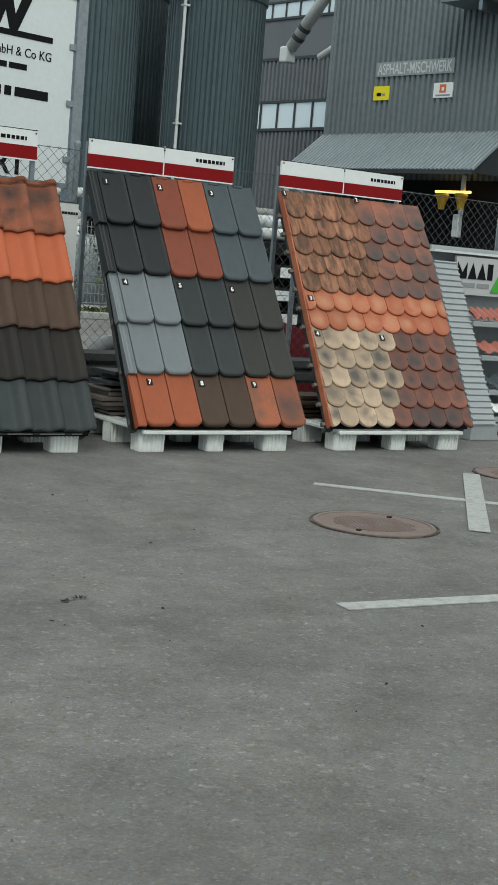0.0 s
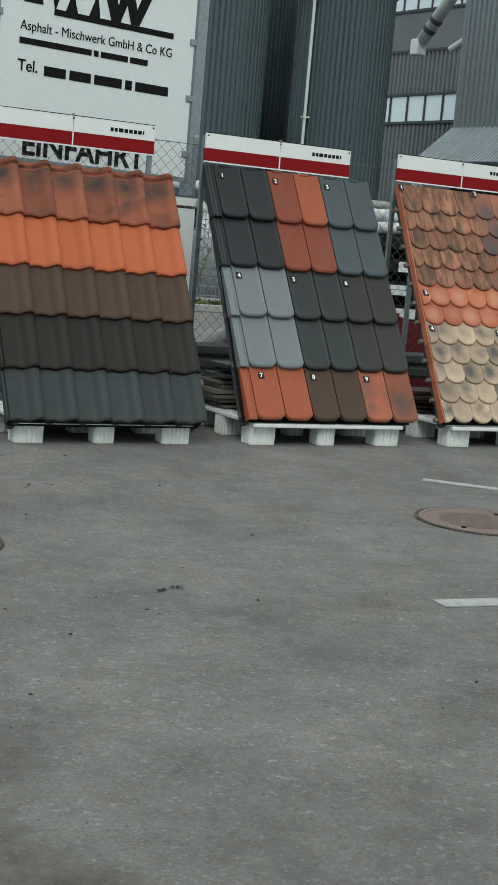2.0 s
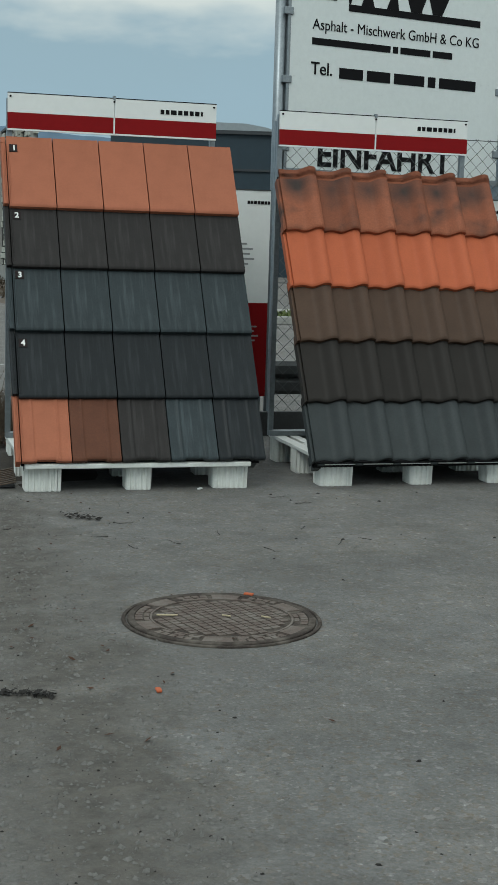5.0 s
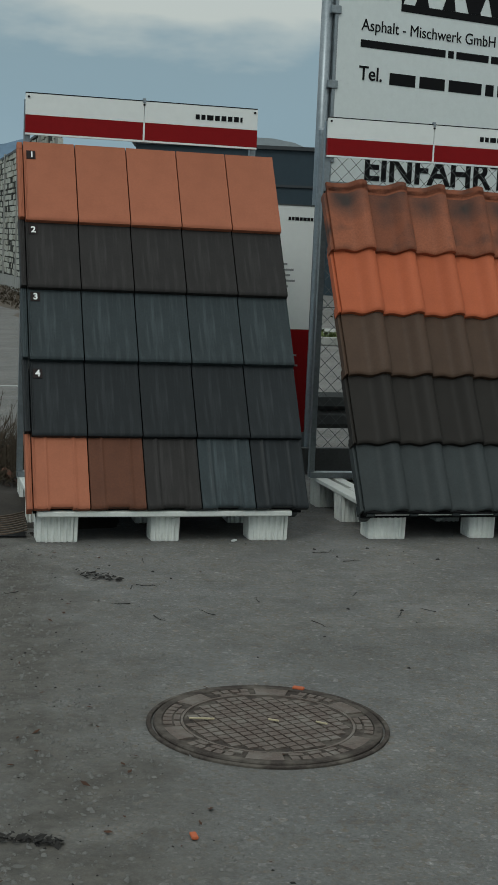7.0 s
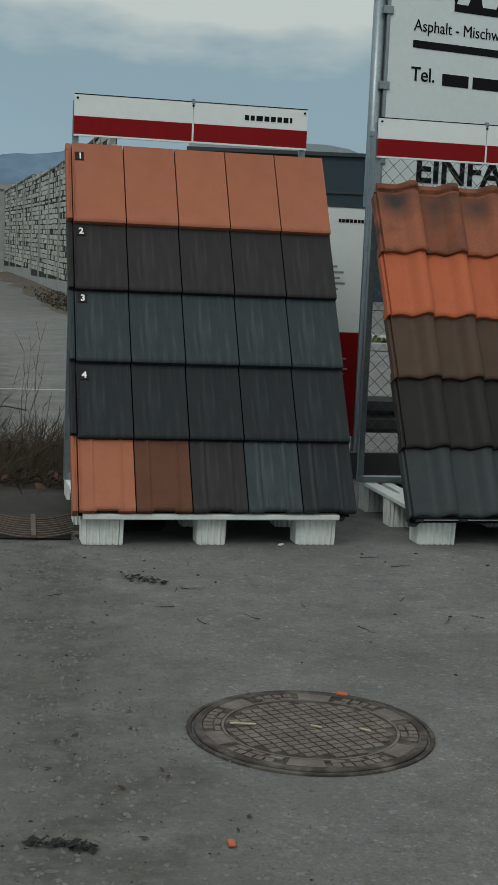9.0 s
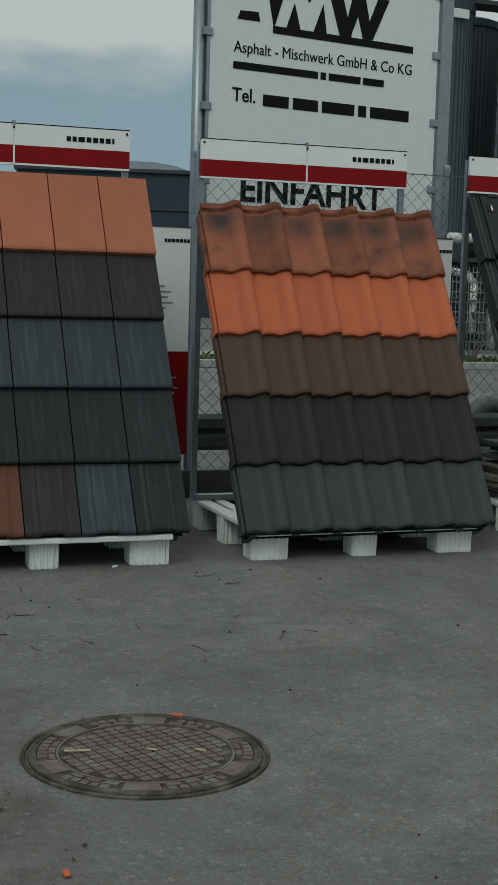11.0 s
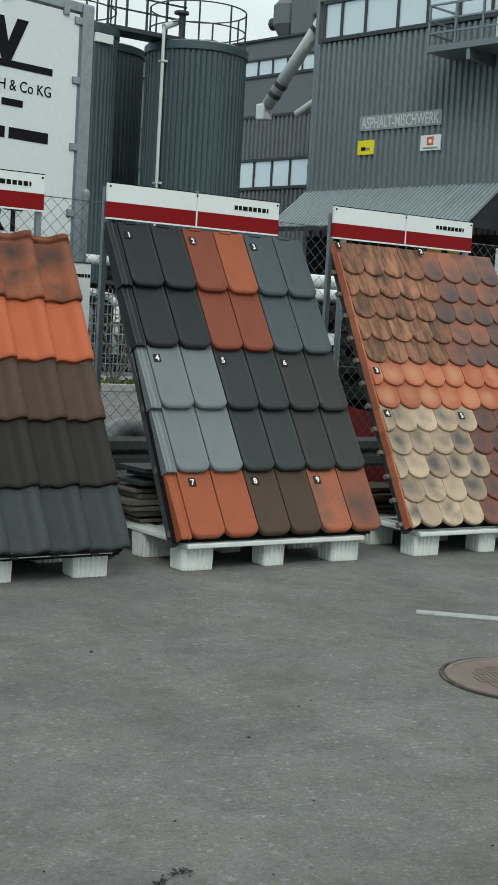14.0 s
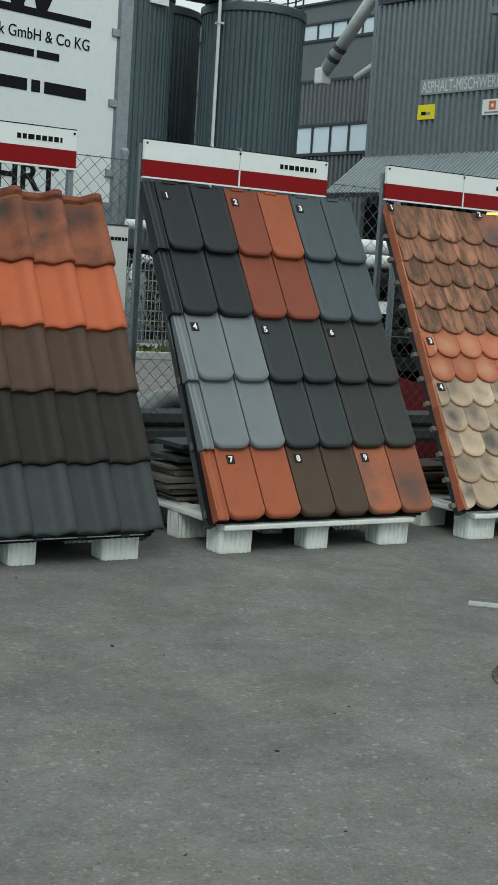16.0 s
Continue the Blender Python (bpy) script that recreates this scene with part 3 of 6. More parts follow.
def manhole(x, y, turn, worn=False):
    t = thing("manhole_cover", "worn smooth rusty manhole cover flush with the asphalt" if worn else "round rusty cast-iron manhole cover flush with the asphalt", "manhole cover", pose(x, y, 0.004, 0, 0, turn) @ Matrix.Diagonal((1.02, 1.02, 1, 1)), "manholes")
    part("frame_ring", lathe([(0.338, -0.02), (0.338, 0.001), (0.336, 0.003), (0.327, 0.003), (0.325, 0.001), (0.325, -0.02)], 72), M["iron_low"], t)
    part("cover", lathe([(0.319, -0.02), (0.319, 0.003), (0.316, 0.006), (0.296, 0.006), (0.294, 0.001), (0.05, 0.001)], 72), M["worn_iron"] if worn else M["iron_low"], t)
    # dark ring in the gap between frame and cover
    part("dark_gap", lathe([(0.3245, -0.03), (0.3245, -0.008), (0.3195, -0.008), (0.3195, -0.03)], 72, False), M["tar_bit"], t)
    pads = (4, 58, 112, 176, 238, 300)
    if worn:
        for px, py in ((-0.235, 0.03), (0.235, -0.03)):
            # black plug, the hole's dark inside put into its colour
            part("lifting_hole", lathe([(0.014, -0.004), (0.014, 0.0075), (0.004, 0.0075)], 16), M["black"], t, m=pose(px, py, 0))
    else:
        part("inner_ring", lathe([(0.243, -0.004), (0.243, 0.0055), (0.236, 0.0055), (0.236, -0.004)], 60, False), M["iron"], t)
        for a in pads:
            part("raised_pad", arc_block(0.245, 0.295, a - 10, a + 10, -0.002, 0.0055), M["iron"], t)
        for a in range(0, 360, 6):
            if min(abs((a + 2 - p + 180) % 360 - 180) for p in pads) > 14:
                part("raised_block", arc_block(0.268, 0.292, a, a + 4.6, -0.002, 0.005, 1), M["iron"], t)
                if a % 12 == 0:
                    part("raised_block", arc_block(0.246, 0.262, a, a + 8.5, -0.002, 0.005, 2), M["iron"], t)
    reach, step, gap, top = (0.222, 0.026, 0.006, 0.004) if worn else (0.236, 0.0345, 0.006, 0.0055)
    bm = bmesh.new()
    turn_grid = pose(0, 0, 0, 0, 0, 0 if not worn else 30)
    for i in range(-10, 11):
        for j in range(-10, 11):
            px, py = i * step, j * step * 0.86
            if math.hypot(px, py) < reach - step * 0.55:
                add_box(bm, px - (step - gap) / 2, px + (step - gap) / 2, py - (step * 0.86 - gap) / 2, py + (step * 0.86 - gap) / 2, -0.002, top, m=turn_grid)
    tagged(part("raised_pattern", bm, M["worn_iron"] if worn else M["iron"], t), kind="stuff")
    return t


manhole(0.415, -2.515, 15)
manhole(3.365, -2.4, 40, True)
manhole(5.66, -1.13, 20, True)

# ---------------- roof tile displays ----------------
SLOPE = math.atan2(1.88, 1.0)
SU, CU = math.sin(SLOPE), math.cos(SLOPE)


def tile_mesh(name, width, length, profile, lower, thick, mat, nu=10, lip=0.003, rim=0.0):
    """A roof tile: u across, v up the slope, w out of the roof. profile(s) lifts the top face, lower(s) cuts the lower edge."""
    bm = bmesh.new()
    us = [k / nu for k in range(nu + 1)]
    top, bot = [], []
    for j, v in enumerate((0.0, 0.007, 0.016, 0.034, 0.5 * length, length)):
        top.append([])
        bot.append([])
        for s in us:
            lo = lower(s)
            vv = lo + v * (length - lo) / length
            w = profile(s) + (-lip, rim * 0.7 - lip * 0.25, rim, 0.0, 0.0, 0.0)[j]
            top[-1].append(bm.verts.new((s * width, vv, w + thick)))
            bot[-1].append(bm.verts.new((s * width, vv, profile(s) - (lip * 0.2 if j == 0 else 0))))
    for g, flip in ((top, False), (bot, True)):
        for a, b in zip(g, g[1:]):
            for k in range(nu):
                f = (a[k], a[k + 1], b[k + 1], b[k])
                bm.faces.new(f[::-1] if flip else f)
    for k in range(nu):
        bm.faces.new((bot[0][k], bot[0][k + 1], top[0][k + 1], top[0][k]))
        bm.faces.new((top[-1][k], top[-1][k + 1], bot[-1][k + 1], bot[-1][k]))
    for j in range(5):
        bm.faces.new((top[j][0], top[j + 1][0], bot[j + 1][0], bot[j][0]))
        bm.faces.new((bot[j][nu], bot[j + 1][nu], top[j + 1][nu], top[j][nu]))
    bmesh.ops.recalc_face_normals(bm, faces=bm.faces)
    me = bpy.data.meshes.new(name)
    bm.to_mesh(me)
    bm.free()
    for p in me.polygons:
        p.use_smooth = True
    me.set_sharp_from_angle(angle=radians(38))
    me.materials.append(mat)
    return me


def hump(s, c, w):
    return math.exp(-(((s - c) / w) ** 2))


def flat_profile(s):
    return 0.0025 * hump(s, 0.97, 0.03)


def ridged_profile(s):
    return 0.007 * hump(s, 0.24, 0.028) + 0.007 * hump(s, 0.76, 0.028) + 0.0025 * hump(s, 0.97, 0.03)


def pan_profile(s):
    t = min(1.0, max(0.0, (s - 0.46) / 0.38))
    return 0.052 * t * t * (3 - 2 * t) + 0.006 * (1 - min(1.0, s / 0.2)) ** 2 - 0.016 * max(0.0, (s - 0.86) / 0.14) ** 2


def soft_profile(s):
    return 0.007 * hump(s, 0.96, 0.05) + 0.004 * hump(s, 0.04, 0.05)


def flange_profile(s):
    return 0.005 * hump(s, 0.12, 0.10) + 0.005 * hump(s, 0.56, 0.10) - 0.004 * hump(s, 0.92, 0.08)


def straight(s):
    return 0.0


def tongue(s):
    return 0.030 * abs(2 * s - 1) ** 5


def notched(s):
    return 0.009 * (0.30 < s < 0.70)


def pan_end(s):
    return 0.014 * hump(s, 0.25, 0.22)


def scallop(s):
    q = abs(2 * s - 1) * 0.97
    return 0.064 * (1 - math.sqrt(max(0.0, 1 - q * q)))


def on_roof(x0, zb, u, v, w):
    """World place of a point on a display: u across, v up the slope, w out of it."""
    w -= 0.052
    return (x0 + u, -0.055 + (zb - 0.17) / 1.88 + v * CU - w * SU, zb + v * SU + w * CU)


def roof_pose(x0, zb, u, v, w=0.0, lift=0.0):
    return Matrix.Translation(on_roof(x0, zb, u, v, w)) @ pose(0, 0, 0, math.degrees(SLOPE) - lift)


def fluted_foot(xa, xb, ya, yb):
    """A hollow-looking moulded foot with upright flutes all round, wider at the top."""
    pts = []
    for (ax, ay), (bx, by) in zip(((xa, ya), (xb, ya), (xb, yb), (xa, yb)), ((xb, ya), (xb, yb), (xa, yb), (xa, ya))):
        d, n = Vector((bx - ax, by - ay)), None
        length = d.length
        d.normalize()
        n = Vector((-d.y, d.x))
        pts.append((ax + (d.x + n.x) * 0.012, ay + (d.y + n.y) * 0.012))
        k = 0.022
        while k < length - 0.026:
            for s, o in ((0.0, 0.003), (0.005, 0.011), (0.015, 0.011), (0.020, 0.003)):
                pts.append((ax + d.x * (k + s) + n.x * o, ay + d.y * (k + s) + n.y * o))
            k += 0.030
        pts.append((bx - d.x * 0.022 + n.x * 0.003, by - d.y * 0.022 + n.y * 0.003))
    cx, cy = (xa + xb) / 2, (ya + yb) / 2
    bm = bmesh.new()
    rings = [[bm.verts.new((cx + (x - cx) * k, cy + (y - cy) * k, z)) for x, y in pts] for z, k in ((0.0, 0.95), (0.006, 0.97), (0.138, 1.0))]
    for a, b in zip(rings, rings[1:]):
        for k in range(len(pts)):
            j = (k + 1) % len(pts)
            bm.faces.new((a[k], a[j], b[j], b[k]))
    bm.faces.new(rings[0])
    bm.faces.new(rings[-1])
    return bm


def pallet(x0):
    t = thing("pallet", "pale grey moulded plastic pallet standing on the asphalt", "pallet", pose(x0, 0, 0), "pallets under the displays")
    part("front_rim", box(0.002, 1.198, -0.040, 0.068, 0.124, 0.151, 0.006), M["pallet"], t)
    for a, b_, c, d in ((0, 1.2, 0.93, 1.0), (0, 0.07, 0.072, 0.928), (1.13, 1.2, 0.072, 0.928), (0.072, 1.128, 0.45, 0.55)):
        part("rim", box(a, b_, c, d, 0.138, 0.160, 0.004), M["pallet"], t)
    # added plate: stops light through the slats and colours their gaps dark
    part("shade_plate", box(0.05, 1.15, 0.05, 0.95, 0.128, 0.1375), M["deck_shade"], t)
    for k in range(8):
        part("slat", box(0.10 + k * 0.128, 0.155 + k * 0.128, 0.072, 0.928, 0.140, 0.1575), M["pallet"], t)
    for xa, xb in ((0.0, 0.2), (0.53, 0.675), (1.0, 1.2)):
        for ya, yb in ((0.0, 0.15), (0.43, 0.57), (0.85, 1.0)):
            bm = fluted_foot(xa, xb, ya, yb)
            part("foot", bm, M["pallet"], t)
    return t


def number_tag(parent, digit, m):
    t = part("number_tag", box(-0.022, 0.022, -0.003, 0.0, -0.024, 0.024), M["tag_black"], parent, "small black plate with a white number", m=m @ pose(0, 0, 0, -90))
    lettering(digit, 0.047, pose(0, -0.0045, -0.016), M["tag_white"], t, "digit", bold=0.0012, centred=True)
    return t


def tag_pose(x0, zb, u, z, pv, v0, base, lift, thick):
    """Pose of a small plate lying on the face of the tile that covers height z."""
    v = (z - zb) / SU
    for _ in range(4):
        a = radians(lift)
        dv = (v - v0) % pv
        w = base + thick - dv * math.sin(a)
        v = (z - zb - (w - 0.052) * CU) / SU
    dv = (v - v0) % pv
    return roof_pose(x0, zb, u, v - dv, base, lift) @ Matrix.Translation((0, dv, thick + 0.001))


def tile_rack(x0, x1, zb, ztop, header_x, label):
    """The stand of one display: rear posts, sloping rails, battens."""
    t = thing("tile_display", label, "roof display", None, "roof tile displays")
    width = x1 - x0
    length = (ztop - zb) / SU
    for xx in (header_x + 0.012, header_x + 1.178):
        part("rear_post", box(xx - 0.015, xx + 0.015, 0.895, 0.925, 0.16, 2.06), M["galv"], t)
    for u in (0.03, width - 0.07):
        bm = box(u, u + 0.04, 0.0, length, -0.085, -0.035)
        part("side_rail", bm, M["dark_steel"], t, m=roof_pose(x0, zb, 0, 0))
    for k in range(6):
        v = 0.04 + k * (length - 0.1) / 5
        part("batten", box(0.01, width - 0.01, v, v + 0.035, -0.035, -0.012), M["wood"], t, m=roof_pose(x0, zb, 0, 0))
    # unseen black sheet added to block light from behind and darken the tile joints
    part("joint_shade", box(0.012, width - 0.02, 0.0, length, -0.012, -0.004), M["black"], t, m=roof_pose(x0, zb, 0, 0))
    part("foot_rail", box(header_x, header_x + 1.19, 0.87, 0.93, 0.160, 0.19), M["galv"], t)
    return t


def header_board(x0, z1):
    t = thing("header_board", "white and dark red header board above a tile display", "sign board", pose(x0, 0.876, z1 - 0.192), "display header boards")
    for a, b in ((0.0, 0.594), (0.597, 1.19)):
        part("white_band", box(a, b, -0.010, 0.010, 0.088, 0.192), M["white_board"], t)
        part("red_band", box(a, b, -0.012, 0.010, 0.0, 0.087), M["red_board"], t)
    part("joint_strip", box(0.591, 0.600, -0.0145, 0.008, -0.004, 0.087), M["white_board"], t)
    part("top_edge", box(0.0, 1.19, -0.011, 0.011, 0.1925, 0.197), M["black"], t)
    part("bottom_edge", box(0.0, 1.19, -0.0115, 0.011, -0.0095, -0.0005), M["white_board"], t)
    for xx in (0.015, 0.595, 1.175):
        part("screw", rod((xx, -0.015, 0.175), (xx, -0.009, 0.175), 0.006, 8), M["black"], t)
    part("clip", box(0.588, 0.602, -0.014, 0.012, 0.185, 0.207), M["galv"], t)
    # plain dark mark in place of the maker's name
    x = 0.862
    for w in (0.030, 0.030, 0.042, 0.034, 0.034, 0.032, 0.034, 0.020):
        part("logo_mark", box(x, x + w - 0.009, -0.0125, -0.0095, 0.122, 0.147), M["black"], t)
        x += w
    return t


for px in (0.012, 1.611, 3.251, 4.876):
    pallet(px)
for hx, hz in ((0.006, 2.088), (1.582, 2.076), (3.164, 2.077), (4.783, 2.10)):
    header_board(hx, hz)

# display of flat interlocking tiles
X0, X1, ZB = -0.015, 1.283, 0.165
d1 = tile_rack(X0, X1, ZB, 1.86, 0.006, "display of flat interlocking roof tiles in five rows of colours")
PU, PV = 0.2585, 0.371
DROP = (0.0, 0.020, 0.010, 0.008, 0.016)
flat_rows = [("t_terra", "t_copper", "t_umber", "t_slate", "t_anth"), ("t_anth",) * 5, ("t_slate",) * 5, ("t_umber",) * 5, ("t_terra",) * 5]
names = {"t_terra": "matt terracotta tile", "t_copper": "copper brown tile", "t_umber": "dark umber tile", "t_slate": "slate grey tile", "t_anth": "anthracite tile"}
cache = {}
for row in range(5):
    for col in range(5):
        key = flat_rows[row][col]
        kk = (key, row == 0)
        if kk not in cache:
            cache[kk] = tile_mesh("flat_tile", PU - 0.006, PV + (0.045 if row < 4 else 0.085), ridged_profile if row == 0 else flat_profile, notched if row == 0 else straight, 0.027, M[key], 48 if row == 0 else 24, 0.004, 0.0025)
        v = row * PV - DROP[row]
        part("roof_tile", cache[kk], None, d1, names[key], m=roof_pose(X0 + 0.012, ZB, col * PU, v, 0.031, 4.2))
    bm = box(-0.018, 0.008, 0.0, PV + 0.03, -0.045, 0.020, 0.004)
    add_box(bm, -0.006, -0.002, 0.0, PV + 0.03, 0.018, 0.025, 0.001)
    add_box(bm, 0.0125, 0.0165, 0.0, PV, 0.02, 0.029, 0.001)
    add_box(bm, 0.0205, 0.0245, 0.0, PV, 0.02, 0.029, 0.001)
    if row == 4:
        add_box(bm, -0.018, 0.008, PV + 0.03, PV + 0.07, -0.045, 0.020, 0.004)
    part("verge_flange", bm, M[flat_rows[row][0]], d1, m=roof_pose(X0, ZB, 0, row * PV, 0.032, 4.2))
for digit, z in (("1", 1.796), ("2", 1.413), ("3", 1.096), ("4", 0.746)):
    number_tag(d1, digit, tag_pose(X0, ZB, 0.048, z, PV, 0.0, 0.035, 4.2, 0.022))

# display of pantiles
X0, X1, ZB = 1.548, 2.875, 0.142
d2 = tile_rack(X0, X1, ZB, 1.72, 1.582, "display of wavy clay pantiles in five rows of colours")
PU, PV = 0.2205, 0.357
SINK = (0.0, 0.012, 0.005, 0.024, 0.026)
pan_rows = ("t_blue", "t_dark", "t_brown", "t_orange", "f_red")
pan_names = {"t_blue": "grey-blue glazed pantile", "t_dark": "dark brown pantile", "t_brown": "earth brown pantile", "t_orange": "bright orange pantile", "f_red": "red pantile with black smoke marks"}
for row, key in enumerate(pan_rows):
    me = tile_mesh("pantile", PU - 0.006, PV + (0.05 if row < 4 else 0.012), pan_profile, pan_end, 0.027, M[key], 24, 0.007, 0.001)
    for col in range(6):
        part("pantile", me, None, d2, pan_names[key], m=roof_pose(X0 + 0.012, ZB, col * PU, row * PV - SINK[row], 0.034, 4.8))
    bm = box(-0.004, 0.012, 0.01, PV + (0.03 if row < 4 else 0.0), -0.03, 0.019, 0.004)
    add_box(bm, -0.009, -0.003, 0.0, 0.05, -0.035, 0.026, 0.003)
    part("verge_flange", bm, M[key], d2, m=roof_pose(X0, ZB, 0, row * PV - SINK[row], 0.034, 4.8))
    if row == 0:
        # black strip added to hide the pallet rim, standing in for the dark gap
        part("eaves_shade", box(0.02, 1.30, 0.004, 0.022, -0.035, 0.05), M["black"], d2, m=roof_pose(X0, ZB, 0, 0))
        for col in range(6):
            part("tail_nib", box(0.02, 0.06, -0.006, 0.01, -0.004, 0.012), M[key], d2, m=roof_pose(X0 + 0.012, ZB, col * PU, 0, 0.02))
head = tile_mesh("head_roll", PU - 0.006, 0.022, pan_profile, straight, 0.018, M["f_red"], 24, 0.006)
for col in range(6):
    for v in (-0.030, -0.004):
        part("head_roll", head, None, d2, m=roof_pose(X0 + 0.012, ZB, col * PU, 5 * PV + v, 0.018))

# display of tongue-ended tiles
X0, X1, ZB = 3.172, 4.545, 0.182
d3 = tile_rack(X0, X1, ZB, 1.86, 3.164, "display of rounded-end roof tiles in nine numbered colours")
PU, PV = 0.2165, 0.374
SLIDE = (0.040, 0.033, 0.022, 0.009, 0.0)
tong_rows = [("t_red", "t_red", "t_choc", "t_choc", "f_light", "f_heavy"), ("t_silver", "t_silver", "t_green", "t_green", "t_moka", "t_moka"), ("t_silver", "t_silver", "t_green", "t_green", "t_moka", "t_moka"),
             ("t_black", "t_black", "t_rust", "t_rust", "t_steel", "t_steel"), ("t_black", "t_black", "t_rust", "t_red", "t_steel", "t_steel")]
tong_names = {"t_red": "natural red tile", "t_choc": "chocolate brown tile", "f_light": "orange tile with smoky mark", "f_heavy": "smoky dark red tile", "t_silver": "silver grey glazed tile", "t_green": "green-black glazed tile",
              "t_moka": "dark moka tile", "t_black": "black glazed tile", "t_rust": "rust red tile", "t_steel": "steel grey tile"}
cache = {}
for row in range(5):
    for col in range(6):
        key = tong_rows[row][col]
        if key not in cache:
            cache[key] = tile_mesh("tongue_tile", PU - 0.009, PV + 0.045, soft_profile, tongue, 0.027, M[key], 24, 0.006, 0.004)
        part("roof_tile", cache[key], None, d3, tong_names[key], m=roof_pose(X0 + 0.062 + SLIDE[row], ZB, col * PU, row * PV, 0.037, 4.8))
    key = tong_rows[row][0]
    kf = (key, "flange")
    if kf not in cache:
        cache[kf] = tile_mesh("verge_flange", 0.064, PV + 0.045, flange_profile, straight, 0.022, M[key], 24, 0.004)
    part("verge_flange", cache[kf], None, d3, m=roof_pose(X0 - 0.006 + SLIDE[row], ZB, 0, row * PV, 0.037, 4.8))
    part("verge_skirt", box(0.0, 0.012, 0.004, PV + 0.02, -0.05, 0.004, 0.003), M[key], d3, m=roof_pose(X0 - 0.004 + SLIDE[row], ZB, 0, row * PV, 0.037, 4.8))
for k, (digit, u, z) in enumerate((("1", 0, 1.790), ("2", 2, 1.790), ("3", 4, 1.790), ("4", 0, 1.108), ("5", 2, 1.108), ("6", 4, 1.108), ("7", 0, 0.458), ("8", 2, 0.458), ("9", 4, 0.458))):
    number_tag(d3, digit, tag_pose(X0, ZB, 0.112 + u * PU + (0.0, 0.016, 0.048 if u else 0.072)[k // 3], z, PV, 0.0, 0.037, 4.8, 0.027))
for col in range(6):
    part("head_nib", box(0.05, PU - 0.09, -0.004, 0.012, 0.0, 0.012, 0.003), M[tong_rows[4][col]], d3, m=roof_pose(X0 + 0.062, ZB, col * PU, 5 * PV + 0.040, 0.024))

# display of scalloped plain tiles
X0, X1, ZB = 4.80, 6.175, 0.19
d4 = tile_rack(X0, X1, ZB, 1.88, 4.783, "display of scalloped plain tiles, some old and weathered")
PU, PV = 0.170, 0.1537
plain_names = {"b_old": "old lichen-marked plain tile", "b_red": "grey and red plain tile", "b_salmon": "salmon plain tile", "b_beige": "straw-coloured smoked plain tile", "b_dark": "dark purple-red plain tile"}
cache = {}
for row in range(12):
    shift = 0.0 if row % 2 else 0.5
    for col in range(-1 if shift else 0, 8):
        c0, c1 = col + shift, col + shift + 1
        s0, s1 = max(0.0, c0), min(8.0, c1)
        mid = (s0 + s1) / 2
        if row < 5:
            key = "b_beige" if mid < 3.9 + 0.12 * (row % 3) else "b_dark"
        elif row < 7:
            key = "b_salmon"
        else:
            key = "b_old" if mid < 4.1 else "b_red"
        half = (s0 > c0 + 0.1) * 1 + (s1 < c1 - 0.1) * 2
        kk = (key, half)
        if kk not in cache:
            lo = scallop if not half else (lambda s: scallop(0.5 + s / 2)) if half == 1 else (lambda s: scallop(s / 2))
            cache[kk] = tile_mesh("plain_tile", (s1 - s0) * PU - 0.003, 0.30 if row < 11 else 0.17, straight, lo, 0.024, M[key], 14 if not half else 8, 0.005)
        if row == 11:
            ck = (key, half, "top")
            if ck not in cache:
                lo = scallop if not half else (lambda s: scallop(0.5 + s / 2)) if half == 1 else (lambda s: scallop(s / 2))
                cache[ck] = tile_mesh("plain_tile", (s1 - s0) * PU - 0.003, 0.238, straight, lo, 0.024, M[key], 14 if not half else 8, 0.005)
            kk = ck
        me = cache[kk]
        part("plain_tile", me, None, d4, plain_names[key], m=roof_pose(X0 + 0.008, ZB, s0 * PU, row * PV - 0.005, 0.038, 7.6) @ pose(0, 0, 0, 0, 0, random.uniform(-0.7, 0.7)))
for row in range(12):
    bm = box(-0.007, 0.006, 0.001, PV + 0.001, -0.045, 0.012, 0.002)
    part("verge_flange", bm, M["b_salmon"], d4, m=roof_pose(X0, ZB, 0, row * PV, 0.036, 1.2))
    if row == 11:
        part("verge_flange", box(-0.007, 0.006, 0.001, 0.075, -0.045, 0.012, 0.002), M["b_salmon"], d4, m=roof_pose(X0, ZB, 0, 12 * PV, 0.036, 1.2))
    part("batten_end", box(-0.030, 0.0, row * PV + 0.03, row * PV + 0.056, -0.05, -0.02), M["wood"], d4, m=roof_pose(X0, ZB, 0, 0))
for digit, x, z in (("1", 4.79, 1.852), ("2", 5.488, 1.866), ("3", 4.837, 1.084), ("4", 4.833, 0.830), ("5", 5.44, 0.822)):
    number_tag(d4, digit, tag_pose(X0, ZB, x - X0 + 0.012, z, PV, -0.005, 0.038, 7.6, 0.025))

# ---------------- fence, company sign, info boards ----------------
FY = 2.1
fence = thing("chain_link_fence", "galvanised chain-link fence on steel posts behind the displays", "fence", pose(1.95, FY, 0))
FL, FH = 10.5, 2.05
bm = bmesh.new()
step = 0.092


def wire_seg(bm, a, b, r=0.0021):
    d = (b - a).normalized()
    p = Vector((0, 1, 0))
    q = d.cross(p)
    ends = []
    for c in (a, b):
        ends.append([bm.verts.new(c + r * (math.cos(k * 2.0944) * p + math.sin(k * 2.0944) * q)) for k in range(3)])
    for k in range(3):
        bm.faces.new((ends[0][k], ends[0][(k + 1) % 3], ends[1][(k + 1) % 3], ends[1][k]))


